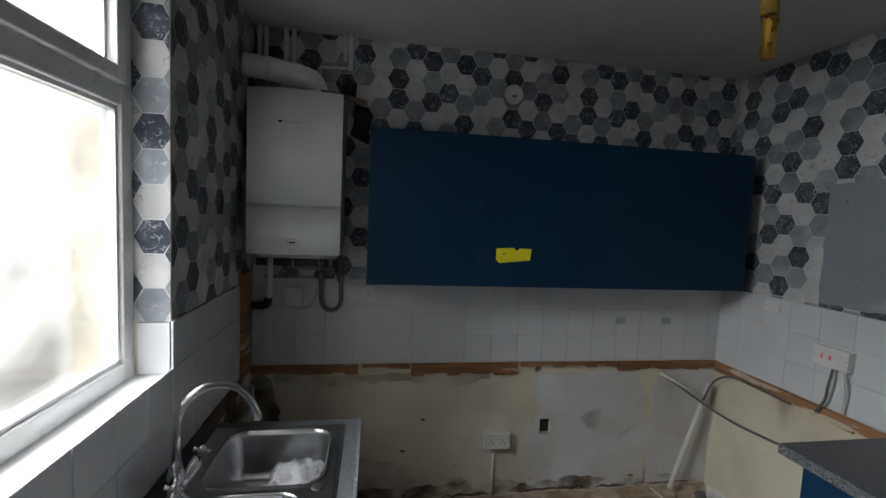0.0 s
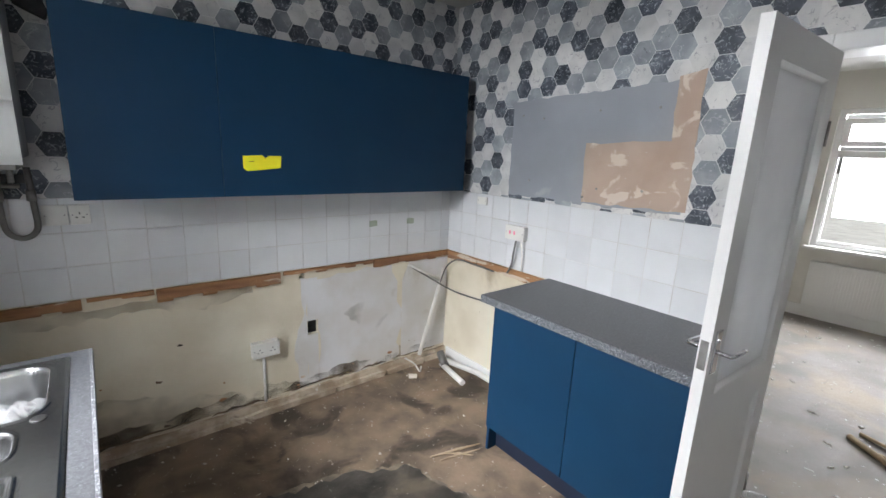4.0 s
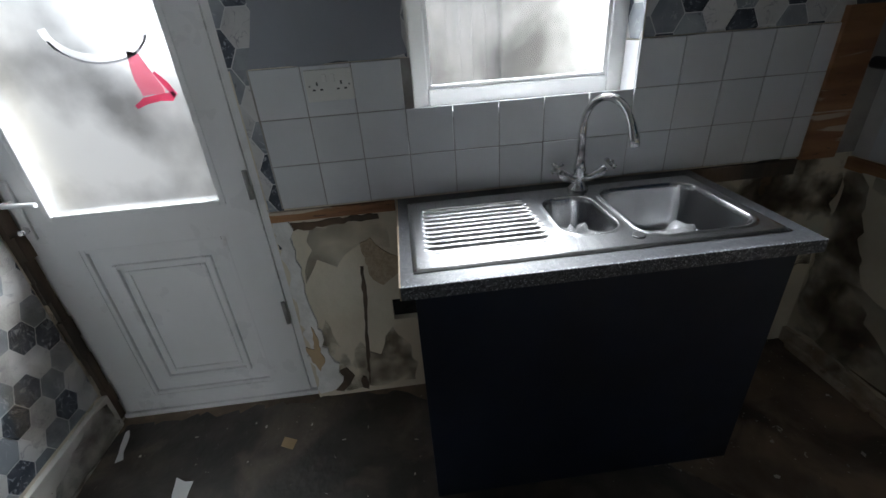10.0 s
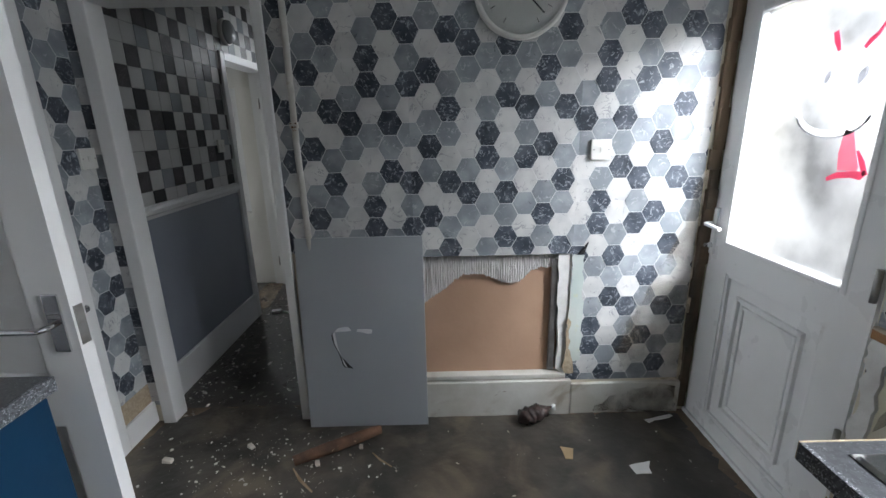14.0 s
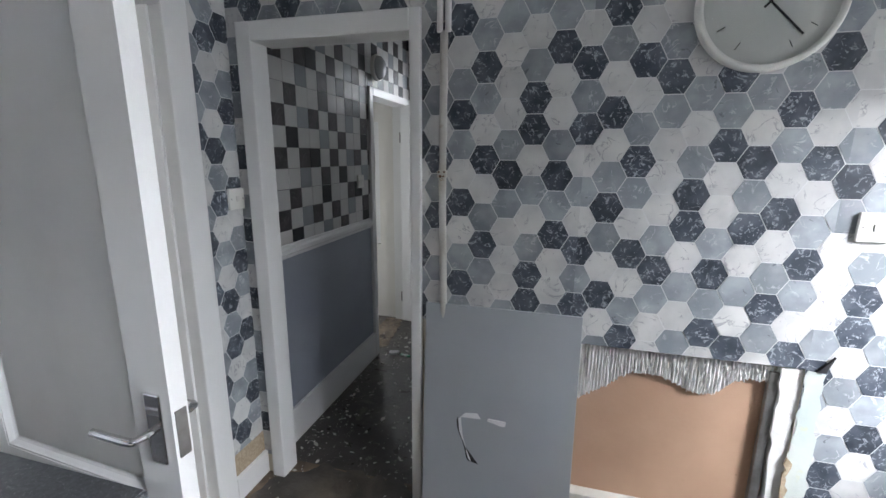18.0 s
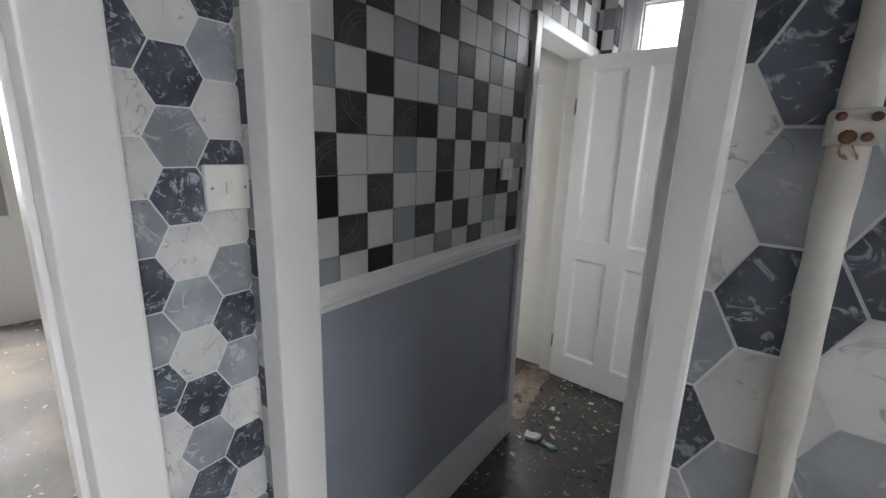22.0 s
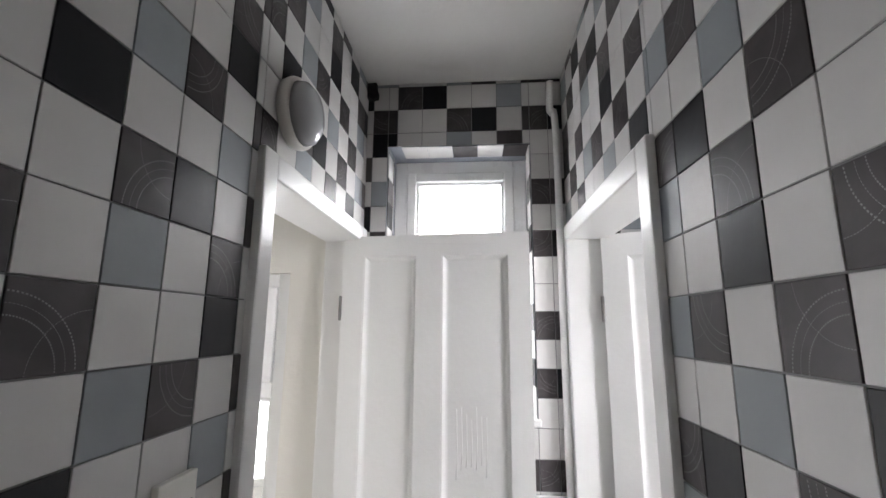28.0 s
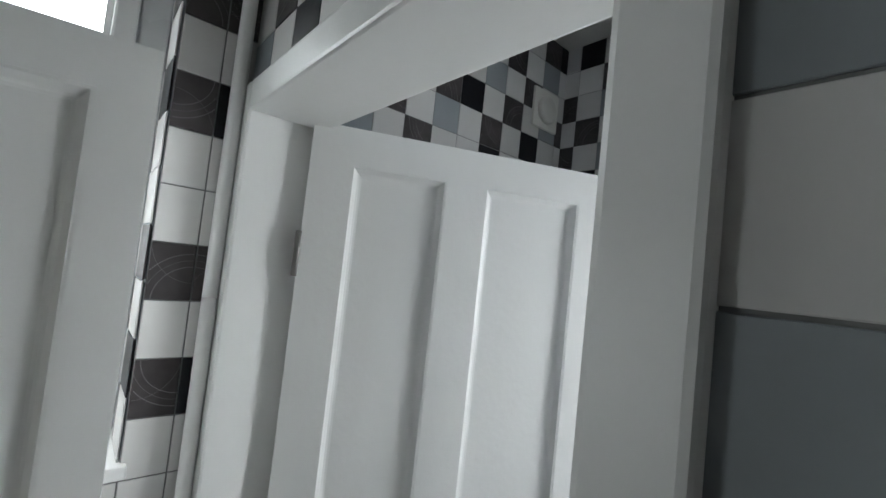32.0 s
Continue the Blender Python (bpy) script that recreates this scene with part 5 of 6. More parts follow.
tap = thing("mixer_tap", "chrome swan-neck mixer tap with two cross-head handles", "tap", (-.404, 1.265, .905))


def ch(parent, name, build, material=CHROME, label=""):
    bm = bmesh.new()
    build(bm)
    q = part(name, bm, material, parent, label)
    return q


ch(tap, "base", lambda b: lathe(b, [(.028, 0), (.028, .006), (.018, .014), (.015, .045), (.019, .055), (.015, .07), (.012, .085)]))
ch(tap, "spout", lambda b: (tube(b, [(0, 0, .07)] + [(0, 0, .16)] + [(.075 - .075 * math.cos(a) + 0, .05 * (1 - math.cos(a)) / 2 * 1.2, .16 + .085 * math.sin(a)) for a in (math.pi * k / 14 for k in range(1, 13))] + [(.155, .062, .165), (.157, .063, .148)], [.0115, .0105] + [.0095] * 12 + [.0125, .0125], 12)))
for s in (-1, 1):
    arm = ch(tap, "valve", lambda b: tube(b, [(0, 0, .03), (.012, s * .03, .035), (.02, s * .055, .05), (.024, s * .066, .062)], [.012, .012, .014, .010], 10))
    hx, hy, hz = .028, s * .075, .073
    cross = bmesh.new()
    for a in range(4):
        dx, dy = math.cos(a * math.pi / 2), math.sin(a * math.pi / 2)
        tube(cross, [(0, 0, 0), (dx * .014, dy * .014, 0), (dx * .024, dy * .024, 0)], [.005, .0055, .008], 8)
    lathe(cross, [(.011, -.008), (.012, .004), (.006, .012), (.002, .014)], Matrix(), 12)
    q = part("cross_handle", cross, CHROME, arm)
    q.matrix_basis = pose(hx, hy, hz, s * -35, 20, 20) @ Matrix.Diagonal((.78, .78, .78, 1))

tap.matrix_basis = tap.matrix_basis @ Matrix.Diagonal((1.15, 1.15, 1.27, 1))

# crumpled clear bags lying in the bowls
def bag(at, rx, ry, h, seed):
    bm = bmesh.new()
    bmesh.ops.create_icosphere(bm, subdivisions=4, radius=1)
    for v in bm.verts:
        k = 1 + .55 * (noise.noise(v.co * 2.2 + Vector((seed, 0, 0)))) + .25 * noise.noise(v.co * 6 + Vector((0, seed, 0)))
        v.co = Vector((v.co.x * rx * k, v.co.y * ry * k, max(0, (v.co.z + .35)) * h * k))
    for f in bm.faces:
        f.smooth = True
    ob = part("plastic_bag", bm, BAG, None)
    ob.matrix_basis = Matrix.Translation(at)
    tagged(ob, "crumpled clear polythene bag lying in the sink bowl", "bag", "bags in the sink")


bag((-.13, 1.45, .752), .095, .11, .075, 3)
bag((-.18, 1.18, .788), .065, .055, .06, 8)

size_up(now() - start)
# ---- boiler and its pipes ----
start = now()
bo = thing("boiler", "white wall-hung gas boiler with a drop-down lower flap", "boiler", (-.255, 2.2, 1.48))
BX0, BX1, BY, BZ0, BZ1 = -.452, -.06, 2.02, 1.48, 2.175
local(bo, "casing_side", BOILW, "", (BX0, BX1, BY + .03, 2.335, BZ0 + .02, BZ1 - .01), r=.006)
bm = bmesh.new()
nx = 24
for z0, z1 in ((BZ0 + .213, BZ1), (BZ0, BZ0 + .209)):
    a = [bm.verts.new((BX0 + (BX1 - BX0) * k / nx, BY + .028 * (abs(2 * k / nx - 1)) ** 2.2, z0)) for k in range(nx + 1)]
    b = [bm.verts.new((BX0 + (BX1 - BX0) * k / nx, BY + .028 * (abs(2 * k / nx - 1)) ** 2.2, z1)) for k in range(nx + 1)]
    c = [bm.verts.new((v.co.x, BY + .032, z0)) for v in a]
    d = [bm.verts.new((v.co.x, BY + .032, z1)) for v in b]
    for k in range(nx):
        bm.faces.new((a[k], a[k + 1], b[k + 1], b[k])).smooth = True
        bm.faces.new((b[k], b[k + 1], d[k + 1], d[k]))
        bm.faces.new((a[k], c[k], c[k + 1], a[k + 1]))
q = part("front_cover", bm, BOILW, bo)
q.matrix_parent_inverse = bo.matrix_basis.inverted()
local(bo, "badge", PLASTW, "small grey maker's plate", (-.31, -.225, BY - .0005, BY + .003, 2.035, 2.041), r=.0004)
local(bo, "badge_mark", BLACKP, "", (-.32, -.305, BY - .0005, BY + .003, 2.034, 2.044), r=.0004)
bm = bmesh.new()
lathe(bm, [(.03, 0), (.028, .003), (.02, .004)], Matrix.Translation((-.255, BY + .0005, 1.535)) @ Matrix.Diagonal((1, 1, .5, 1)) @ Euler((radians(90), 0, 0)).to_matrix().to_4x4(), 20)
q = part("gauge", bm, PLASTW, bo)
q.matrix_parent_inverse = bo.matrix_basis.inverted()
local(bo, "gauge_slot", BLACKP, "", (-.268, -.244, BY - .005, BY - .001, 1.530, 1.538), r=.0005)
local(bo, "underside", DULLM, "", (BX0 + .02, BX1 - .02, BY + .05, 2.32, BZ0 - .02, BZ0 + .02), r=.004)
fl = thing("boiler_flue", "white flue elbow running from the boiler top to the outer wall", "flue", (-.25, 2.2, 2.17))
bm = bmesh.new()
tube(bm, bend([(-.19, 2.2, 2.165), (-.19, 2.2, 2.22), (-.23, 2.19, 2.265), (-.36, 2.17, 2.285), (-.498, 2.15, 2.295)]), .05, 20)
q = part("pipe", bm, PLASTW, fl)
q.matrix_parent_inverse = fl.matrix_basis.inverted()
bm = bmesh.new()
tube(bm, [(-.40, 2.162, 2.2875), (-.385, 2.165, 2.2865)], .053, 20)
q = part("collar", bm, PLASTW, fl)
q.matrix_parent_inverse = fl.matrix_basis.inverted()


def pipe_thing(name, label, category, runs, group=""):
    """Pipes and cables along given lines: each (part, points, radius, material)."""
    t = thing(name, label, category, runs[0][1][0], group)
    for nm, pts, r, mt in runs:
        bm = bmesh.new()
        tube(bm, pts, r, 9)
        q = part(nm, bm, mt, t)
        q.matrix_parent_inverse = t.matrix_basis.inverted()
    return t


pipe_thing("boiler_pipework", "pipes and filling loop hanging below the boiler", "pipework", [
    ("pipe", [(-.40, 2.27, 1.47), (-.40, 2.27, 1.25), (-.41, 2.27, 1.225)], .014, PLASTW),
    ("black_elbow", bend([(-.405, 2.27, 1.245), (-.41, 2.27, 1.215), (-.44, 2.275, 1.205), (-.498, 2.28, 1.205)]), .019, BLACKP),
    ("filling_loop", bend([(-.155, 2.27, 1.46), (-.16, 2.27, 1.30), (-.15, 2.27, 1.21), (-.105, 2.27, 1.185), (-.065, 2.27, 1.22), (-.065, 2.27, 1.32), (-.07, 2.27, 1.46)]), .011, RUBBER),
    ("copper_pipe", [(-.30, 2.29, 1.47), (-.30, 2.30, 1.39), (-.10, 2.31, 1.385)], .009, DULLM),
    ("copper_pipe", [(-.12, 2.29, 1.47), (-.12, 2.29, 1.40)], .011, DULLM),
    ("valve", [(-.16, 2.27, 1.37), (-.16, 2.27, 1.33)], .016, DULLM),
    ("valve", [(-.068, 2.27, 1.37), (-.068, 2.27, 1.33)], .016, DULLM),
    ("cable", bend([(-.19, 2.29, 1.47), (-.17, 2.29, 1.38), (-.19, 2.30, 1.24), (-.25, 2.31, 1.18), (-.31, 2.31, 1.19), (-.30, 2.315, 1.21)]), .005, PLASTW)])
local(thing("mounting_rail", "dark metal jig rail under the boiler", "bracket", (-.25, 2.32, 1.4)), "rail", BLACKP, "", (-.48, -.07, 2.318, 2.336, 1.395, 1.43))
sb = thing("junction_box", "square white plastic box on the tiles below the boiler", "box", (-.29, 2.31, 1.25))
local(sb, "box", PLASTW, "", (-.335, -.255, 2.298, 2.331, 1.20, 1.29), r=.004)
local(sb, "lid", PLASTW, "", (-.337, -.253, 2.292, 2.299, 1.198, 1.292), r=.003)
pipe_thing("ceiling_pipes", "painted pipes rising to the ceiling above the boiler", "pipework", [
    ("pipe", [(-.47, 2.31, 2.33), (-.47, 2.31, 2.538)], .011, GLOSSW), ("pipe", [(-.44, 2.31, 2.33), (-.44, 2.31, 2.538)], .011, GLOSSW),
    ("pipe", [(-.35, 2.31, 2.32), (-.35, 2.31, 2.538)], .011, GLOSSW), ("pipe", [(-.315, 2.31, 2.36), (-.315, 2.31, 2.538)], .011, GLOSSW),
    ("pipe", [(-.05, 2.31, 2.36), (-.05, 2.31, 2.538)], .012, GLOSSW), ("pipe", [(-.075, 2.31, 2.40), (-.075, 2.31, 2.538)], .009, GLOSSW),
    ("pipe", [(-.06, 2.32, 2.37), (-.19, 2.32, 2.365), (-.195, 2.32, 2.29)], .007, GLOSSW)])
bm = bmesh.new()
prism(bm, ragged([(-.085, 2.30), (-.02, 2.30), (-.015, 2.36), (-.06, 2.385), (-.09, 2.35)], .008, .02), 2.325, 2.337)
prism(bm, ragged([(-.04, 2.10), (.05, 2.06), (.055, 2.24), (-.02, 2.26)], .006, .02), 2.29, 2.337)
# black pieces paint the shade of the gaps, and the wrapping
part("wall_damage", bm, MOULDSHADE, north, "black gaps and wrapping beside the flue")
bm = bmesh.new()
tube(bm, [(-.16, 2.1, 2.19), (-.06, 2.09, 2.175), (.04, 2.1, 2.16)], .012, 8)
pz = part("strap", bm, BROWNISH, None)
tagged(pz, "dark red strap lying on the boiler top", "strap")

size_up(now() - start, 1.045, .886)
# ---- sockets and switches ----
def plate(name, label, category, m, w, h, pins=(), rocker=(), deep=.012, material=None, back=0.0):
    """A wall plate lying in the local xz plane, facing -y."""
    material = material or PLASTW
    t = thing(name, label, category, m=m)
    if back:
        bm = bmesh.new()
        rbox(bm, -w / 2 + .002, w / 2 - .002, -back, 0, -h / 2 + .002, h / 2 - .002, .003)
        part("back_box", bm, material, t)
    bm = bmesh.new()
    rbox(bm, -w / 2, w / 2, -back - deep, -back, -h / 2, h / 2, .003)
    part("face_plate", bm, material, t)
    y = -back - deep
    for cx, cz in pins:
        for dx, dz, sx, sz in ((0, .011, .0022, .005), (-.011, -.006, .004, .0022), (.011, -.006, .004, .0022)):
            bm = bmesh.new()
            box(bm, cx + dx - sx, cx + dx + sx, y - .0008, y + .004, cz + dz - sz, cz + dz + sz)
            part("pin_hole", bm, BLACKP, t)
    for cx, cz, mt in rocker:
        bm = bmesh.new()
        rbox(bm, cx - .006, cx + .006, y - .003, y + .002, cz - .011, cz + .011, .0015)
        part("rocker", bm, mt, t)
    for s in (-1, 1):
        bm = bmesh.new()
        lathe(bm, [(.003, 0), (.003, .0006), (.001, .001)], Matrix.Translation((s * (w / 2 - .011), y, 0)) @ Euler((radians(90), 0, 0)).to_matrix().to_4x4(), 8)
        part("screw", bm, DULLM, t)
    return t


start = now()
plate("double_socket", "white surface-mounted double socket on the bare plaster", "socket", pose(.795, YN, .455), .15, .088, [(-.035, -.005), (.035, -.005)], [(-.06, .025, PLASTW), (.06, .025, PLASTW)], back=.035)
pipe_thing("socket_conduit", "thin white cable conduit running up to the socket", "conduit", [("conduit", [(.79, YN - .006, .09), (.79, YN - .006, .41)], .008, PLASTW)])
plate("switched_socket", "white fused switch plate below the boiler", "switch", pose(-.012, YN - .009, 1.262), .084, .084, (), [(-.015, 0, PLASTW)])
plate("single_socket", "white single socket on the tiles below the wall unit", "socket", pose(.068, YN - .009, 1.262), .07, .084, [(0, -.005)])
plate("cooker_switch", "white cooker switch box with two red rockers", "switch", pose(XE - .009, 1.66, 1.128, 0, 0, -90), .15, .088, (), [(-.035, 0, RED), (.0, 0, RED)], back=.03)
plate("blank_plate", "white blanking plate on the tiles", "plate", pose(XE - .009, 1.99, 1.288, 0, 0, -90), .088, .05)
size_up(now() - start, 1.045, .886)
start = now()
plate("double_socket", "white double socket set in the tiles beside the window", "socket", pose(XW + .009, .515, 1.275, 0, 0, 90), .138, .09, [(-.035, -.005), (.035, -.005)], [(-.012, .02, PLASTW), (.012, .02, PLASTW)])
size_up(now() - start, 1.015)
start = now()
plate("light_switch", "white light switch on the hexagon wallpaper", "switch", pose(-.012, YS + .003, 1.313, 0, 0, 180), .086, .086, (), [(0, 0, PLASTW)])
plate("light_switch", "white switch on the narrow papered strip", "switch", pose(XE - .003, -.548, 1.325, 0, 0, -90), .086, .086, (), [(.0, 0, PLASTW)])
size_up(now() - start, 1.03)
bm = bmesh.new()
for x in (1.50, 1.79):
    prism(bm, ragged([(x - .03, 1.115), (x + .03, 1.115), (x + .03, 1.155), (x - .03, 1.155)], .003, .02), YN - .0105, YN - .0085)
part("tape_pad", bm, shade("pale_green_pad", (.34, .38, .30), (.28, .32, .25), 20, .3, .7, .8), north, "old greenish adhesive pads")
start = now()
pipe_thing("cooker_cable", "grey cooker cable looping from the switch behind the worktop", "cable", [
    ("cable", bend([(2.11, 1.65, 1.08), (2.10, 1.655, 1.0), (2.11, 1.67, .93), (2.12, 1.71, .86)]), .006, RUBBER),
    ("cable", bend([(2.11, 1.61, 1.08), (2.105, 1.59, 1.0), (2.12, 1.60, .90)]), .005, PLASTW),
    ("cable", bend([(2.12, 1.83, .84), (2.08, 2.0, .86), (2.09, 2.16, .85), (2.08, 2.26, .78), (2.04, 2.28, .66)]), .006, RUBBER),
    ("cable", bend([(1.80, 2.30, .80), (1.92, 2.26, .72), (2.03, 2.1, .64), (2.08, 1.8, .64), (2.06, 1.5, .70)]), .006, RUBBER)])
pipe_thing("waste_pipe", "white plastic waste pipe leaning in the corner", "pipe", [
    ("pipe", [(1.87, 2.28, .13), (2.08, 2.29, .76)], .014, PLASTW), ("pipe", [(1.77, 2.31, .82), (2.0, 2.24, .70)], .009, PLASTW)])
size_up(now() - start, 1.045, .886)
start = now()
pipe_thing("floor_pipes", "white and grey plastic pipes with a fitting on the floor", "pipe", [
    ("pipe", [(2.0, 2.17, .03), (1.955, 1.885, .022)], .021, PLASTW), ("fitting", [(2.0, 2.13, .035), (2.03, 2.23, .09)], .03, RUBBER),
    ("pipe", [(2.03, 2.18, .05), (2.1, 1.9, .05), (2.1, 1.45, .05)], .021, PLASTW), ("cable", bend([(1.75, 2.29, .10), (1.80, 2.24, .06), (1.82, 2.2, .01), (1.87, 2.25, .012)]), .006, PLASTW)])
size_up(now() - start)
bm = bmesh.new()
prism(bm, ragged([(1.42, .475), (1.5, .47), (1.52, .445), (1.62, .44), (1.6, .43), (1.5, .432), (1.44, .455)], .004, .02), YN - .002, YN + .001)
part("crack", bm, BROWNISH, north, "brown gouge in the plaster")
rnd = random.Random(8)
for _ in range(14):
    x, z, s = rnd.uniform(-.35, 2.0), rnd.uniform(.12, .80) if rnd.random() < .5 else rnd.uniform(.08, .2), rnd.uniform(.004, .016)
    bm = bmesh.new()
    prism(bm, [(x + s * rnd.uniform(.5, 1.6) * math.cos(k * 1.05), z + s * rnd.uniform(.3, .9) * math.sin(k * 1.05)) for k in range(6)], YN - .0042, YN + .001)
    part("chip", bm, rnd.choice((BROWNISH, CHIPB, BATTEN)), north)
bm = bmesh.new()
left = ragged([(1.056, .82), (1.01, .82), (1.03, .60), (.97, .40), (.99, .10), (1.056, .10)], .012, .05)
prism(bm, [(min(x, 1.056), z) for x, z in left], YN - .0025, YN + .001)
box(bm, 1.056, 1.122, YN - .0025, YN + .001, .10, .445)
box(bm, 1.056, 1.122, YN - .0025, YN + .001, .539, .82)
right = ragged([(1.122, .10), (1.72, .10), (1.74, .5), (1.66, .82), (1.122, .82)], .025, .06)
prism(bm, [(max(x, 1.122), z) for x, z in right], YN - .0025, YN + .001)
part("skim_patch", bm, PATCHY, north, "pale grey skimmed plaster patch")
bm = bmesh.new()
prism(bm, [(1.745, .10), (2.148, .10), (2.148, .83), (1.80, .83), (1.745, .70)], YN - .003, YN + .001)
part("boarded_patch", bm, PATCHY, north, "grey board patch in the corner")

# ceiling and wall fittings
start = now()
pl = thing("pendant_lamp_holder", "brass lamp holder hanging from yellowed flex, no bulb", "lamp holder", (1.16, 1.2, 2.54))
bm = bmesh.new()
tube(bm, [(1.152, 1.2, 2.539), (1.155, 1.2, 2.40), (1.165, 1.2, 2.28)], [.014, .02, .024], 9)
q = part("flex_wrap", bm, FOIL, pl, "yellow wrapping round the flex")
q.matrix_parent_inverse = pl.matrix_basis.inverted()
bm = bmesh.new()
lathe(bm, [(.018, 0), (.018, .09), (.022, .095), (.022, .11), (.012, .12)], Matrix.Translation((1.17, 1.2, 2.16)), 16)
q = part("holder", bm, BRASS, pl)
q.matrix_parent_inverse = pl.matrix_basis.inverted()
al = thing("wall_sensor", "round white plastic sensor on the wallpaper", "sensor", (.79, YN, 2.325))
bm = bmesh.new()
lathe(bm, [(.05, 0), (.05, .012), (.045, .022), (.02, .025), (.001, .025)], Euler((radians(90), 0, 0)).to_matrix().to_4x4(), 28)
part("body", bm, PLASTW, al)
bm = bmesh.new()
rbox(bm, -.012, .012, -.027, -.02, -.016, -.008, .002)
part("slot", bm, BLACKP, al)

size_up(now() - start, 1.045, .886)
start = now()
ck = thing("wall_clock", "round white wall clock with black hands at about twenty past one", "clock", m=pose(.345, YS + .003, 1.932, 0, 0, 180))
turn = Euler((radians(90), 0, 0)).to_matrix().to_4x4()
bm = bmesh.new()
lathe(bm, [(.178, 0), (.184, .012), (.184, .032), (.178, .038), (.166, .036), (.163, .026)], turn, 56)
part("rim", bm, PLASTW, ck)
bm = bmesh.new()
lathe(bm, [(.164, .018), (.164, .024), (.001, .024)], turn, 48)
part("dial", bm, DIALW, ck)


def figure(text, x, z, size):
    cu = bpy.data.curves.new("numeral", "FONT")
    cu.body, cu.size, cu.align_x, cu.align_y = text, size, "CENTER", "CENTER"
    cu.extrude = .0004
    ob = new("numeral", cu)
    bpy.context.view_layer.update()
    me = bpy.data.meshes.new_from_object(ob)
    bpy.data.objects.remove(ob)
    me.materials.clear()
    me.materials.append(BLACKP)
    ob = new("numeral", me)
    ob.parent = ck
    ob.matrix_basis = pose(x, -.0248, z, 90)


for k in range(1, 13):
    a = radians(90 - 30 * k)
    if k % 3 == 0:
        figure(str(k), .128 * math.cos(a), .128 * math.sin(a), .038)
    else:
        bm = bmesh.new()
        tube(bm, [(.118 * math.cos(a), -.0248, .118 * math.sin(a)), (.136 * math.cos(a), -.0248, .136 * math.sin(a))], .002, 5)
        part("hour_mark", bm, BLACKP, ck)
for nm, deg, ln, w in (("hour_hand", 48, .09, .0035), ("minute_hand", -45, .125, .003)):
    a = radians(deg)
    bm = bmesh.new()
    tube(bm, [(-.02 * math.cos(a), -.028, -.02 * math.sin(a)), (ln * math.cos(a), -.028, ln * math.sin(a))], w, 5)
    part(nm, bm, BLACKP, ck)
bm = bmesh.new()
lathe(bm, [(.166, .0335), (.12, .035), (.001, .0355)], turn, 40)
q = part("lens", bm, GLASS, ck)
q.visible_shadow = False

pipe_thing("wall_conduit", "white painted conduits running down the papered wall", "conduit", [
    ("conduit", [(1.290, YS + .012, 2.535), (1.290, YS + .012, 1.915)], .011, GLOSSW), ("conduit", [(1.262, YS + .012, 2.535), (1.262, YS + .012, 1.915)], .011, GLOSSW)])
cd = thing("cable_cover", "flaking white painted cable cover with a rusty clip on the wallpaper", "conduit", (1.279, YS, 1.44))
bm = bmesh.new()
tube(bm, [(1.268 + .011 * min(1, k / 24) - .002 * max(0, k - 24) / 24, YS + .005, .78 + 1.14 * k / 48) for k in range(49)], .0135, 12)
for v in bm.verts:
    v.co.y = min(v.co.y, YS + .016)
    v.co += Vector((noise.noise(v.co * 60), noise.noise(v.co * 65), 0)) * .0018
q = part("cover", bm, CONDW, cd)
q.matrix_parent_inverse = cd.matrix_basis.inverted()
bm = bmesh.new()
rbox(bm, 1.262, 1.296, YS + .002, YS + .021, 1.428, 1.456, .005)
for v in bm.verts:
    v.co += Vector((noise.noise(v.co * 60), 0, noise.noise(v.co * 55))) * .003
q = part("clip", bm, CONDW, cd, "painted clip")
q.matrix_parent_inverse = cd.matrix_basis.inverted()
for x, z, rr in ((1.269, 1.449, .0036), (1.289, 1.449, .0036), (1.272, 1.434, .0036), (1.283, 1.434, .0055)):
    bm = bmesh.new()
    lathe(bm, [(rr, 0), (rr, .003), (rr * .5, .0045), (.0005, .0045)], Matrix.Translation((x, YS + .020, z)) @ Euler((radians(-90), 0, 0)).to_matrix().to_4x4(), 10)
    q = part("screw", bm, RUST, cd, "rusted screw head")
    q.matrix_parent_inverse = cd.matrix_basis.inverted()

# hatch in the south wall
ht = thing("wall_hatch", "opened wall recess backed with brown hardboard and old adhesive", "hatch", (.44, YS, .5))
local(ht, "back_board", HARDBROWN, "brown hardboard sheet", (.05, .83, YS - .045, YS - .038, .18, .88), r=.001)
bm = bmesh.new()
lower = [(.80 - .72 * k / 16, .845 - (.265, .23, .195, .17, .125, .097, .095, .10, .12, .14, .146, .135, .085, .07, .07, .09, .10)[k]) for k in range(17)]
rnd = random.Random(3)
cols = []
for k in range(16):
    for s in range(4):
        for e, dep in ((0, .008), (.2, .013), (.5, .016), (.8, .012)):
            u = min((s + e) / 4, 1)
            xa, zb = lower[k][0] - .045 * u, lower[k][1] + (lower[k + 1][1] - lower[k][1]) * u + rnd.uniform(-.006, .006)
            cols.append([bm.verts.new((xa, YS - .0375 + dep * rnd.uniform(.6, 1.3), zb + (.845 - zb) * g / 5)) for g in range(6)])
for p0, p1 in zip(cols, cols[1:]):
    for g in range(5):
        bm.faces.new((p0[g], p1[g], p1[g + 1], p0[g + 1]))
bm.normal_update()
bmesh.ops.recalc_face_normals(bm, faces=bm.faces[:])
bmesh.ops.solidify(bm, geom=bm.faces[:], thickness=.003)
q = part("adhesive", bm, ADHES, ht, "combed ridges of white tile adhesive")
q.matrix_parent_inverse = ht.matrix_basis.inverted()
bm = bmesh.new()
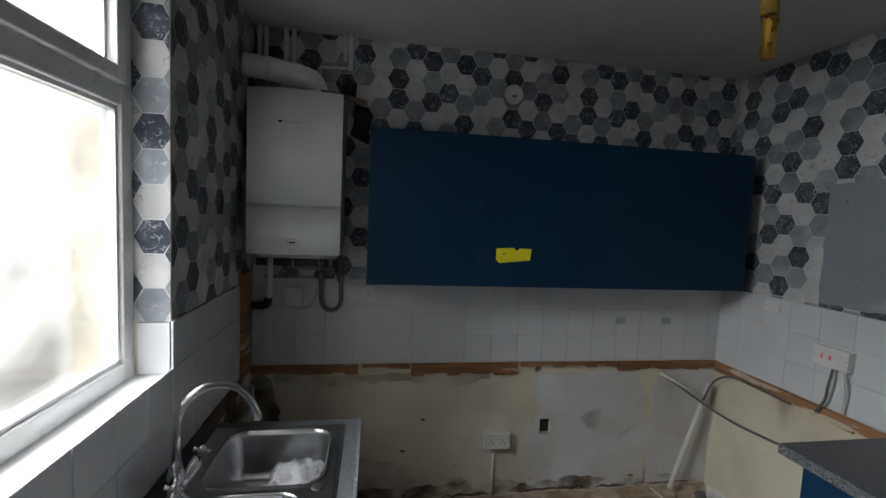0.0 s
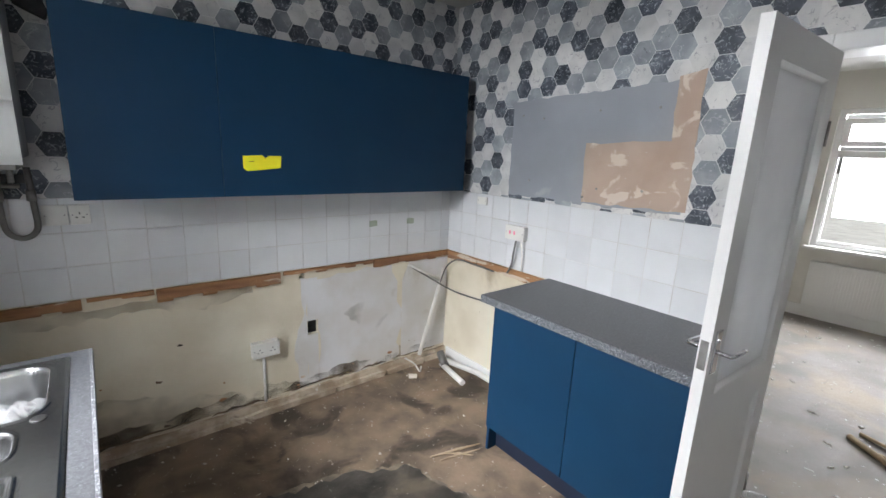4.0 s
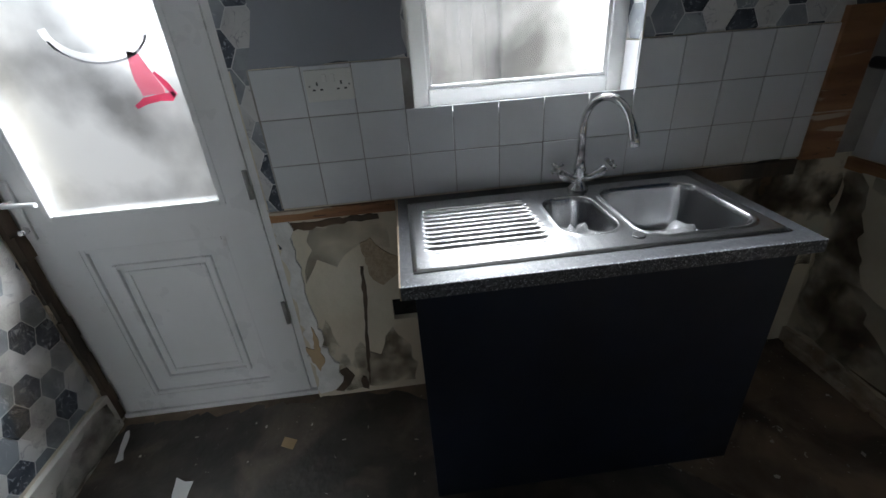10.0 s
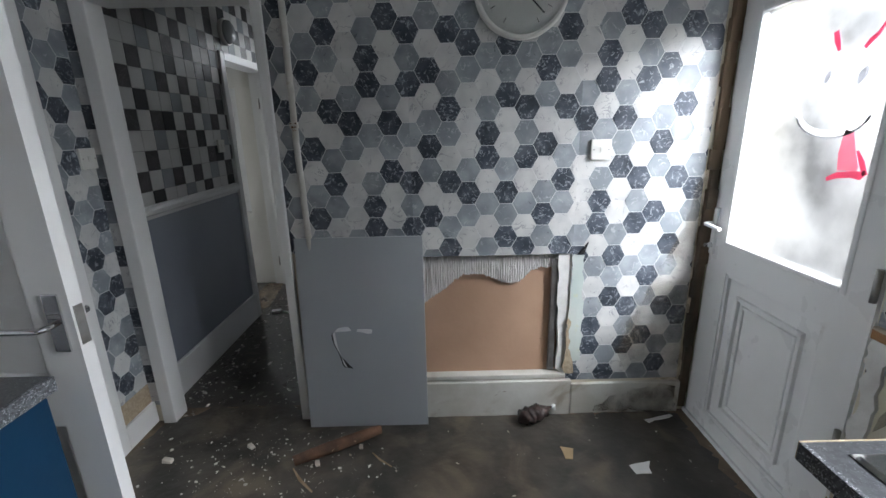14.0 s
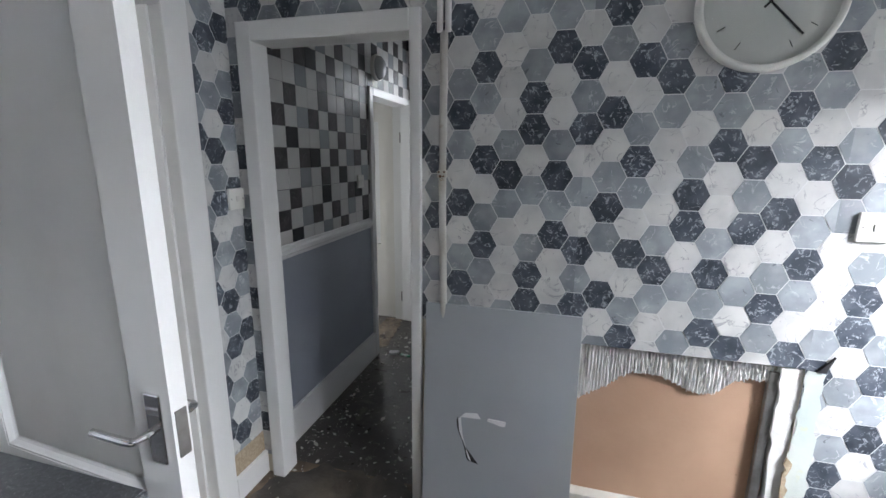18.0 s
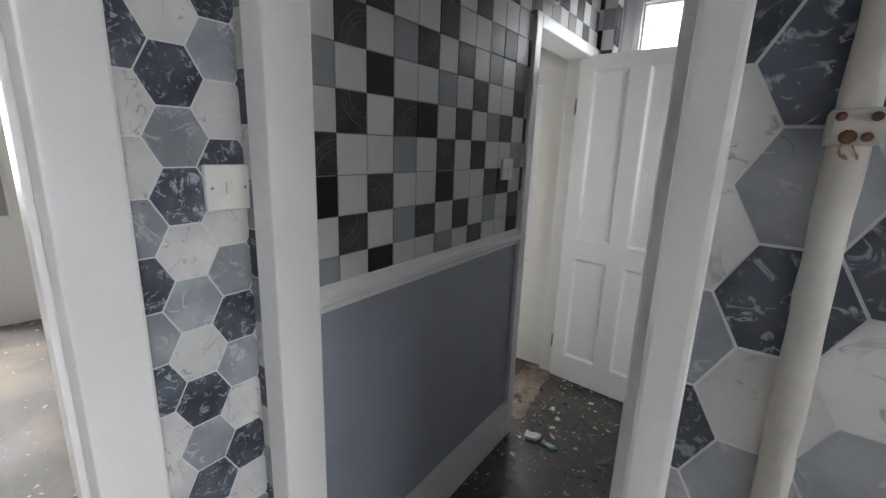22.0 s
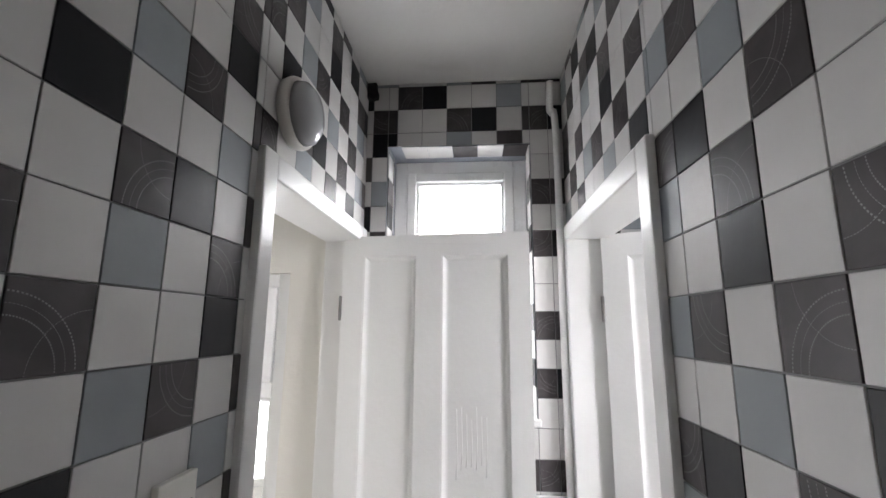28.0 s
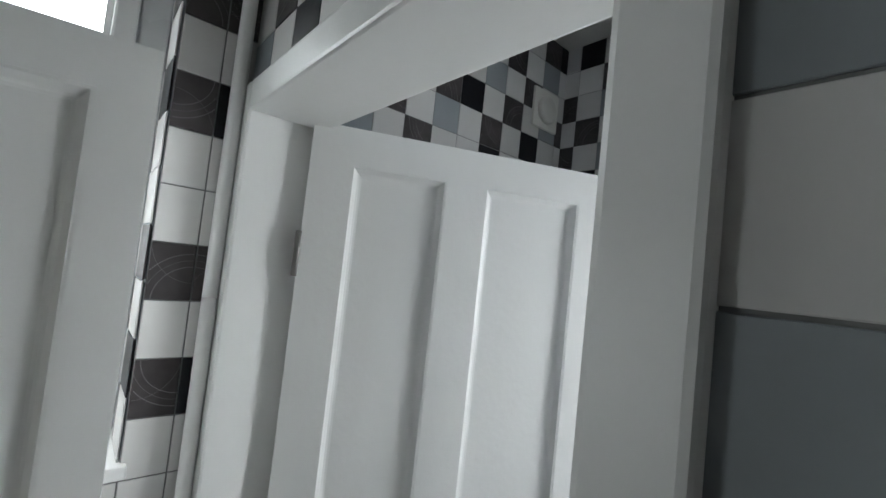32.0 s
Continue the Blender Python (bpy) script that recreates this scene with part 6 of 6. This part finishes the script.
prism(bm, ragged([(.08, .845), (.14, .845), (.135, .6), (.12, .4), (.13, .24), (.08, .21)], .006, .03), YS - .037, YS - .004)
q = part("broken_edge", bm, ADHES, ht, "broken plaster edge")
q.matrix_parent_inverse = ht.matrix_basis.inverted()
bm = bmesh.new()
prism(bm, ragged([(.012, .30), (.078, .28), (.078, .842), (.03, .842), (.018, .6)], .006, .03), YS + .003, YS + .0045)
q = part("bare_strip", bm, MINT, ht, "pale green strip of bare plaster")
q.matrix_parent_inverse = ht.matrix_basis.inverted()
bm = bmesh.new()
prism(bm, ragged([(.045, .23), (.088, .22), (.098, .30), (.085, .40), (.09, .52), (.075, .50), (.066, .36)], .008, .02), YS + .004, YS + .010)
q = part("rusty_plaster", bm, CHIPB, ht, "brown crumbling plaster at the recess")
q.matrix_parent_inverse = ht.matrix_basis.inverted()
local(ht, "metal_strip", DULLM, "dark upright metal strip", (.135, .165, YS - .036, YS - .014, .235, .815), r=.004)
local(ht, "ledge", DIRTYW, "flaking white ledge", (.08, .80, YS - .037, YS + .012, .20, .225), r=.005)
bm = bmesh.new()
prism(bm, [(.055, .845), (.03, .845), (.012, .90), (.03, .875)], YS + .003, YS + .012)
q = part("torn_flap", bm, MOULDSHADE, ht, "torn curl of wallpaper")
q.matrix_parent_inverse = ht.matrix_basis.inverted()

# grey board leaning on the south wall
m = Matrix.Translation((1.05, -.508, 0)) @ Euler((radians(4.2), 0, 0)).to_matrix().to_4x4()
gb = thing("leaning_board", "grey laminate board leaning on the wall, its face torn", "board", m=m)
bm = bmesh.new()
rbox(bm, -.288, .288, -.016, 0, .0, .952, .002)
part("board", bm, BOARDG, gb)
bm = bmesh.new()
prism(bm, ragged([(.135, .50), (.06, .505), (.07, .525), (.12, .52), (.145, .49), (.14, .44), (.115, .39), (.10, .33), (.09, .32), (.11, .37), (.128, .43)], .002, .02), .0008, .003)
# black strip beside the tear paints the split's shade
q = bmesh.new()
prism(q, ragged([(.150, .50), (.152, .485), (.146, .44), (.120, .385), (.108, .33), (.06, .312), (.104, .322), (.118, .38), (.140, .44)], .002, .02), .0004, .0015)
part("gash", q, MOULDSHADE, gb, "split in the laminate, its shade a black strip")
part("torn_face", bm, PAPERS, gb, "pale torn gash in the laminate")
bm = bmesh.new()
prism(bm, ragged([(.03, .515), (-.04, .51), (-.04, .49), (.03, .50)], .003, .02), .0008, .006)
part("torn_flap", bm, PAPERS, gb)

size_up(now() - start, 1.03)
# rubbish on the floor
def rotz(a):
    return Euler((0, 0, radians(a))).to_matrix().to_4x4()


start = now()
bm = bmesh.new()
tube(bm, [(1.34, -.26, .028), (1.2, -.33, .03), (1.08, -.40, .028), (.985, -.45, .03)], [.02, .027, .026, .022], 9)
for v in bm.verts:
    v.co += Vector((noise.noise(v.co * 30), noise.noise(v.co * 31), noise.noise(v.co * 29))) * .006
tagged(part("wood_offcut", bm, WOODSCRAP, None), "splintered round length of brown wood on the floor", "wood")
bt = thing("crushed_bottle", "crushed dark brown plastic bottle lying by the skirting", "bottle", (.25, -.52, 0))
line = [Vector((.325, -.475, .040)).lerp(Vector((.135, -.555, .055)), k / 22) for k in range(23)]
for nm, lo, hi, mt, extra in (("body", 0, 19, RAG, 0), ("label", 6, 12, RAG, .0025), ("cap", 19, 22, PAPERS, .0)):
    bm = bmesh.new()
    tube(bm, line[lo:hi + 1], [(.036 * math.sin(min(1, (k + .6) / 4) * 1.57) if k < 15 else .036 - .0065 * min(3, k - 14)) + extra + .003 * math.sin(k * 2.1) for k in range(lo, hi + 1)], 14)
    for v in bm.verts:
        n = v.co.copy()
        v.co += Vector((noise.noise(n * 34), noise.noise(n * 36 + Vector((3, 0, 0))), noise.noise(n * 33))) * .014
        v.co.z = max(v.co.z, .003)
    q = part(nm, bm, mt, bt)
    q.matrix_parent_inverse = bt.matrix_basis.inverted()
for lab, mt, outl in (("tan card scrap on the lino", CARD, [(.11, -.32), (.165, -.33), (.16, -.255), (.125, -.25)]), ("white paper scrap on the lino", PAPERS, [(-.20, -.235), (-.10, -.21), (-.11, -.165), (-.17, -.16), (-.175, -.195)]),
                      ("white paper strip near the back door", PAPERS, [(-.30, -.50), (-.44, -.54), (-.45, -.525), (-.31, -.48)]), ("small card scrap beside the sink unit", CARD, [(-.27, .12), (-.25, .17), (-.29, .18), (-.31, .13)])):
    bm = bmesh.new()
    prism(bm, ragged(outl, .004, .03), .004, .0065, Matrix(((1, 0, 0, 0), (0, 0, 1, 0), (0, 1, 0, 0), (0, 0, 0, 1))))
    tagged(part("scrap", bm, mt, None), lab, "scrap")


size_up(now() - start)
def crumbs(name, label, n, area, zf, smin, smax, seed, material=DEBRIS):
    """Scattered flakes and crumbs, too many to count."""
    rnd = random.Random(seed)
    verts, faces = [], []
    for _ in range(n):
        cx, cy = area(rnd)
        s = smin * (smax / smin) ** rnd.random() ** 2.2
        k, h, a0 = rnd.randint(4, 6), s * rnd.uniform(.06, .35), rnd.random() * 6.3
        el = rnd.uniform(.12, .8)
        ring = []
        for q in range(k):
            a = 6.283 * q / k
            r = s * rnd.uniform(.6, 1.2)
            x, y = r * math.cos(a), r * math.sin(a) * el
            ring.append((cx + x * math.cos(a0) - y * math.sin(a0), cy + x * math.sin(a0) + y * math.cos(a0)))
        b = len(verts)
        verts += [(x, y, zf) for x, y in ring] + [(cx + (x - cx) * .7, cy + (y - cy) * .7, zf + h) for x, y in ring]
        faces += [tuple(b + k + q for q in range(k))] + [(b + q, b + (q + 1) % k, b + k + (q + 1) % k, b + k + q) for q in range(k)]
    me = bpy.data.meshes.new(name)
    me.from_pydata(verts, [], faces)
    me.materials.append(material)
    return tagged(new(name, me), label, "debris", kind="stuff")


def kitchen_spot(r):
    while True:
        x, y = r.uniform(XW - .05, 2.1), r.uniform(YS - .06, YN - .06)
        if not (x < .05 and .66 < y < 1.72) and not (x > 1.6 and .42 < y < 1.42):
            if r.random() < (1 if x > .7 and y < .3 or y > 1.9 else .45):
                return x, y


def hall_spot(r):
    return (r.uniform(CW + .03, CE - .03) if r.random() < .5 else r.choice((r.triangular(CW + .02, CW + .3, CW + .04), r.triangular(CE - .3, CE - .02, CE - .04)))), r.uniform(CEND + .05, CS + .1)


crumbs("floor_debris", "plaster crumbs and flakes on the kitchen floor", 1300, kitchen_spot, .002, .001, .013, 11)
crumbs("floor_debris", "white flakes of paint and plaster on the hall floor", 1500, hall_spot, .0, .0012, .015, 12, FLAKES)
crumbs("floor_debris", "long white splinters of paint on the hall floor", 150, lambda r: (r.uniform(CW + .05, CE - .05), r.uniform(CEND + .1, CS - .1)), .0, .008, .030, 17, FLAKES)
crumbs("floor_debris", "trodden plaster crumbs by the hall doorway", 420, lambda r: (r.triangular(.75, 2.1, 1.45), r.triangular(-.62, .15, -.45)), .003, .0015, .015, 18, FLAKES)
crumbs("floor_debris", "plaster flakes over the living room boards", 900, lambda r: (r.uniform(2.4, 6.0), r.uniform(-1.6, 1.6)), .001, .002, .03, 13, FLAKES)
for a, b, r in (((3.62, -.02, .012), (3.41, -.46, .013), .012), ((3.52, .02, .014), (3.22, -.30, .014), .018), ((3.44, -.10, .01), (3.36, -.42, .012), .009)):
    bm = bmesh.new()
    tube(bm, [a, tuple((p + q) / 2 + .006 for p, q in zip(a, b)), b], r, 6)
    tagged(part("wood_strip", bm, PALEWOOD, None), "broken strip of wood on the living room floor", "wood", "broken strips")
bm = bmesh.new()
rbox(bm, -.09, .09, -.05, .05, .0, .035, .006)
for v in bm.verts:
    v.co += Vector((noise.noise(v.co * 20), noise.noise(v.co * 21), noise.noise(v.co * 22))) * .012
q = part("brick_lump", bm, WOODSCRAP, None)
q.matrix_basis = pose(3.37, -.78, 0, 0, 0, 25)
tagged(q, "brown broken lump on the living room floor", "rubble")
for p0, p1, r0 in (((1.30, 1.41), (1.60, 1.33), .008), ((1.38, 1.39), (1.50, 1.285), .007), ((1.33, 1.36), (1.57, 1.30), .006), ((1.18, -.20), (1.30, -.33), .007), ((.86, -.33), (.96, -.42), .005)):
    bm = bmesh.new()
    tube(bm, [(*p0, r0 + .003), ((p0[0] + p1[0]) / 2 + .01, (p0[1] + p1[1]) / 2, r0 + .004), (*p1, r0 + .003)], [r0 * .5, r0, r0 * .4], 6, False)
    tagged(part("splinter", bm, PALEWOOD, None), "pale splinter of wood on the kitchen floor", "wood", "floor splinters")
for x, y, s in ((1.72, 2.16, .032), (1.20, -.36, .016), (1.90, -.40, .022), (1.55, -.48, .018), (1.02, -.46, .014)):
    bm = bmesh.new()
    rbox(bm, -s, s, -s * .6, s * .6, 0, s * .7, s * .2)
    for v in bm.verts:
        v.co += Vector((noise.noise(v.co * 40 + Vector((x, y, 0))), noise.noise(v.co * 41), 0)) * s * .4
    q = part("plaster_lump", bm, DEBRIS, None)
    q.matrix_basis = pose(x, y, .003, 0, 0, x * 90)
    tagged(q, "lump of fallen plaster on the kitchen floor", "rubble", "plaster lumps")
bm = bmesh.new()
lathe(bm, [(.03, 0), (.032, .02), (.032, .12), (.018, .16), (.012, .175), (.012, .19)], Euler((0, radians(90), 0)).to_matrix().to_4x4(), 16)
q = part("plastic_bottle", bm, BAG, None)
q.matrix_basis = pose(2.30, .30, .034, 0, 0, -40)
tagged(q, "clear plastic bottle lying on the living room floor", "bottle")
bm = bmesh.new()
prism(bm, ragged([(1.87, -2.075), (1.95, -2.09), (1.955, -2.065), (1.88, -2.05)], .003, .02), 0.002, .012, Matrix(((1, 0, 0, 0), (0, 0, 1, 0), (0, 1, 0, 0), (0, 0, 0, 1))))
tagged(part("sweet_wrapper", bm, GREENP, None), "green and white wrapper on the hall floor", "wrapper")
bm = bmesh.new()
prism(bm, ragged([(1.98, -2.11), (2.05, -2.10), (2.04, -2.05), (1.99, -2.06)], .006, .02), 0.002, .02, Matrix(((1, 0, 0, 0), (0, 0, 1, 0), (0, 1, 0, 0), (0, 0, 0, 1))))
tagged(part("plaster_lump", bm, PAPERS, None), "white crumpled tissue on the hall floor", "scrap")

# hall fittings
hl = thing("bulkhead_lamp", "round white bulkhead wall lamp, unlit", "lamp", m=pose(CE - .003, LAMP[0], LAMP[1], 0, 0, -90))
bm = bmesh.new()
lathe(bm, [(.085, 0), (.09, .018), (.087, .03)], turn, 40)
part("base", bm, PLASTW, hl)
bm = bmesh.new()
lathe(bm, [(.079, .029), (.076, .048), (.058, .064), (.027, .070), (.001, .071)], turn, 40)
part("diffuser", bm, DIALW, hl)
plate("light_switch", "white hall light switch on the chequered tiles", "switch", pose(CE - .005, SWY, 1.372, 0, 0, -90), .086, .086, (), [(0, 0, PLASTW)])
pipe_thing("corner_pipe", "white painted pipe down the hall corner", "pipe", [
    ("pipe", bend([(CW + .05, CEND + .03, CZ - .03), (CW + .055, CEND + .03, CZ - .16), (CW + .035, CEND + .03, CZ - .24), (CW + .035, CEND + .03, 1.6)]), .014, GLOSSW),
    ("pipe", [(CW + .035, CEND + .03, 1.6), (CW + .035, CEND + .03, .45), (CW + .06, CEND + .03, .36)], .014, GLOSSW)])
bm = bmesh.new()
prism(bm, ragged([(CE - .05, CZ - .075), (CE, CZ - .075), (CE, CZ), (CE - .04, CZ)], .006, .02), CEND + .001, CEND + .03)
part("mould_patch", bm, MOULDSHADE, wend, "black mould in the ceiling corner")
vf = thing("extractor_vent", "round white extractor vent high on the bathroom tiles", "vent", m=pose(.25, -2.967, 2.36, 0, 0, 180))
bm = bmesh.new()
rbox(bm, -.075, .075, -.012, 0, -.075, .075, .004)
part("plate", bm, PLASTW, vf)
bm = bmesh.new()
lathe(bm, [(.055, .012), (.055, .022), (.045, .026), (.04, .018), (.001, .018)], turn, 28)
part("ring", bm, PLASTW, vf)

# living room radiator
rd = thing("radiator", "white panel radiator under the living room window", "radiator", (6.1, -.1, .15))
local(rd, "panel", GLOSSW, "", (6.07, 6.10, -.55, .80, .14, .64), r=.008)
for k in range(26):
    y = -.53 + k * .0515
    local(rd, "rib", GLOSSW, "", (6.064, 6.072, y, y + .026, .17, .61), r=.003)
local(rd, "top_grille", GLOSSW, "", (6.07, 6.14, -.55, .80, .635, .645), r=.003)
local(rd, "valve", PLASTW, "", (6.08, 6.11, -.60, -.56, .10, .20), r=.006)
for y in (-.5, .75):
    local(rd, "bracket", GLOSSW, "", (6.10, 6.148, y, y + .03, .2, .6), r=.002)

# ---- outside ----
bm = bmesh.new()
s = 400
vs = [bm.verts.new((x, y, -.16)) for x, y in ((-s, -s), (s, -s), (s, s), (-s, s))]
bm.faces.new(vs)
structure("ground", bm, PAVING, "concrete yard reaching away")
fence = thing("garden_fence", "weathered grey close-boarded fence across the yard", "fence", (-4.2, 0, -.16))
me = None
for k in range(46):
    if me is None:
        bm = bmesh.new()
        rbox(bm, -.012, .012, -.068, .068, 0, 1.85, .003, 1)
        q = part("board", bm, FENCEW, fence)
        me = q.data
    else:
        q = new("board", me)
        q.parent = fence
    q.matrix_basis = pose(random.uniform(-.012, .012), -3.2 + k * .14, random.uniform(-.05, .03), 0, 0, random.uniform(-1, 1))
for z in (.3, 1.0, 1.6):
    boxes("rail", FENCEW, (-.06, -.02, -3.3, 3.3, z, z + .08), parent=fence)
bm = bmesh.new()
box(bm, -3.4, XW - .27, 1.62, 1.9, -.16, 3.4)
structure("wall_yard", bm, RENDERW, "pale rendered yard wall with brown patches")
rnd = random.Random(5)
verts, faces = [], []
for _ in range(2600):
    a, z = rnd.uniform(0, 6.283), rnd.random()
    rr = .9 * math.sqrt(rnd.random()) * (1 - .35 * z)
    c = Vector((-3.3 + rr * math.cos(a) * .7, -.2 + rr * math.sin(a) * 1.3, z * 1.25 + .1 * noise.noise(Vector((a, z, 1)))))
    d = Vector((rnd.uniform(-1, 1), rnd.uniform(-1, 1), rnd.uniform(-.6, .6))).normalized() * .05
    e = d.orthogonal().normalized() * .022
    b = len(verts)
    verts += [tuple(c - d), tuple(c + e), tuple(c + d), tuple(c - e)]
    faces.append((b, b + 1, b + 2, b + 3))
me = bpy.data.meshes.new("leaves")
me.from_pydata(verts, [], faces)
me.materials.append(LEAFY)
sh = thing("garden_shrub", "leafy green shrub in front of the fence", "shrub", (0, 0, 0))
q = new("leaves", me)
q.parent = sh
bm = bmesh.new()
for k in range(6):
    a = k * 1.05
    tube(bm, [(-3.3, -.2, -.16), (-3.3 + .2 * math.cos(a), -.2 + .3 * math.sin(a), .4), (-3.3 + .35 * math.cos(a), -.2 + .6 * math.sin(a), .95)], [.03, .02, .008], 6)
part("branches", bm, WOODSCRAP, sh)
bm = bmesh.new()
slab(bm, 1.0, 4.5, -.16, 3.1, -6.5, -6.2, [], "y")
structure("wall_neighbour", bm, RENDERW, "pale neighbouring wall beyond the hall window")
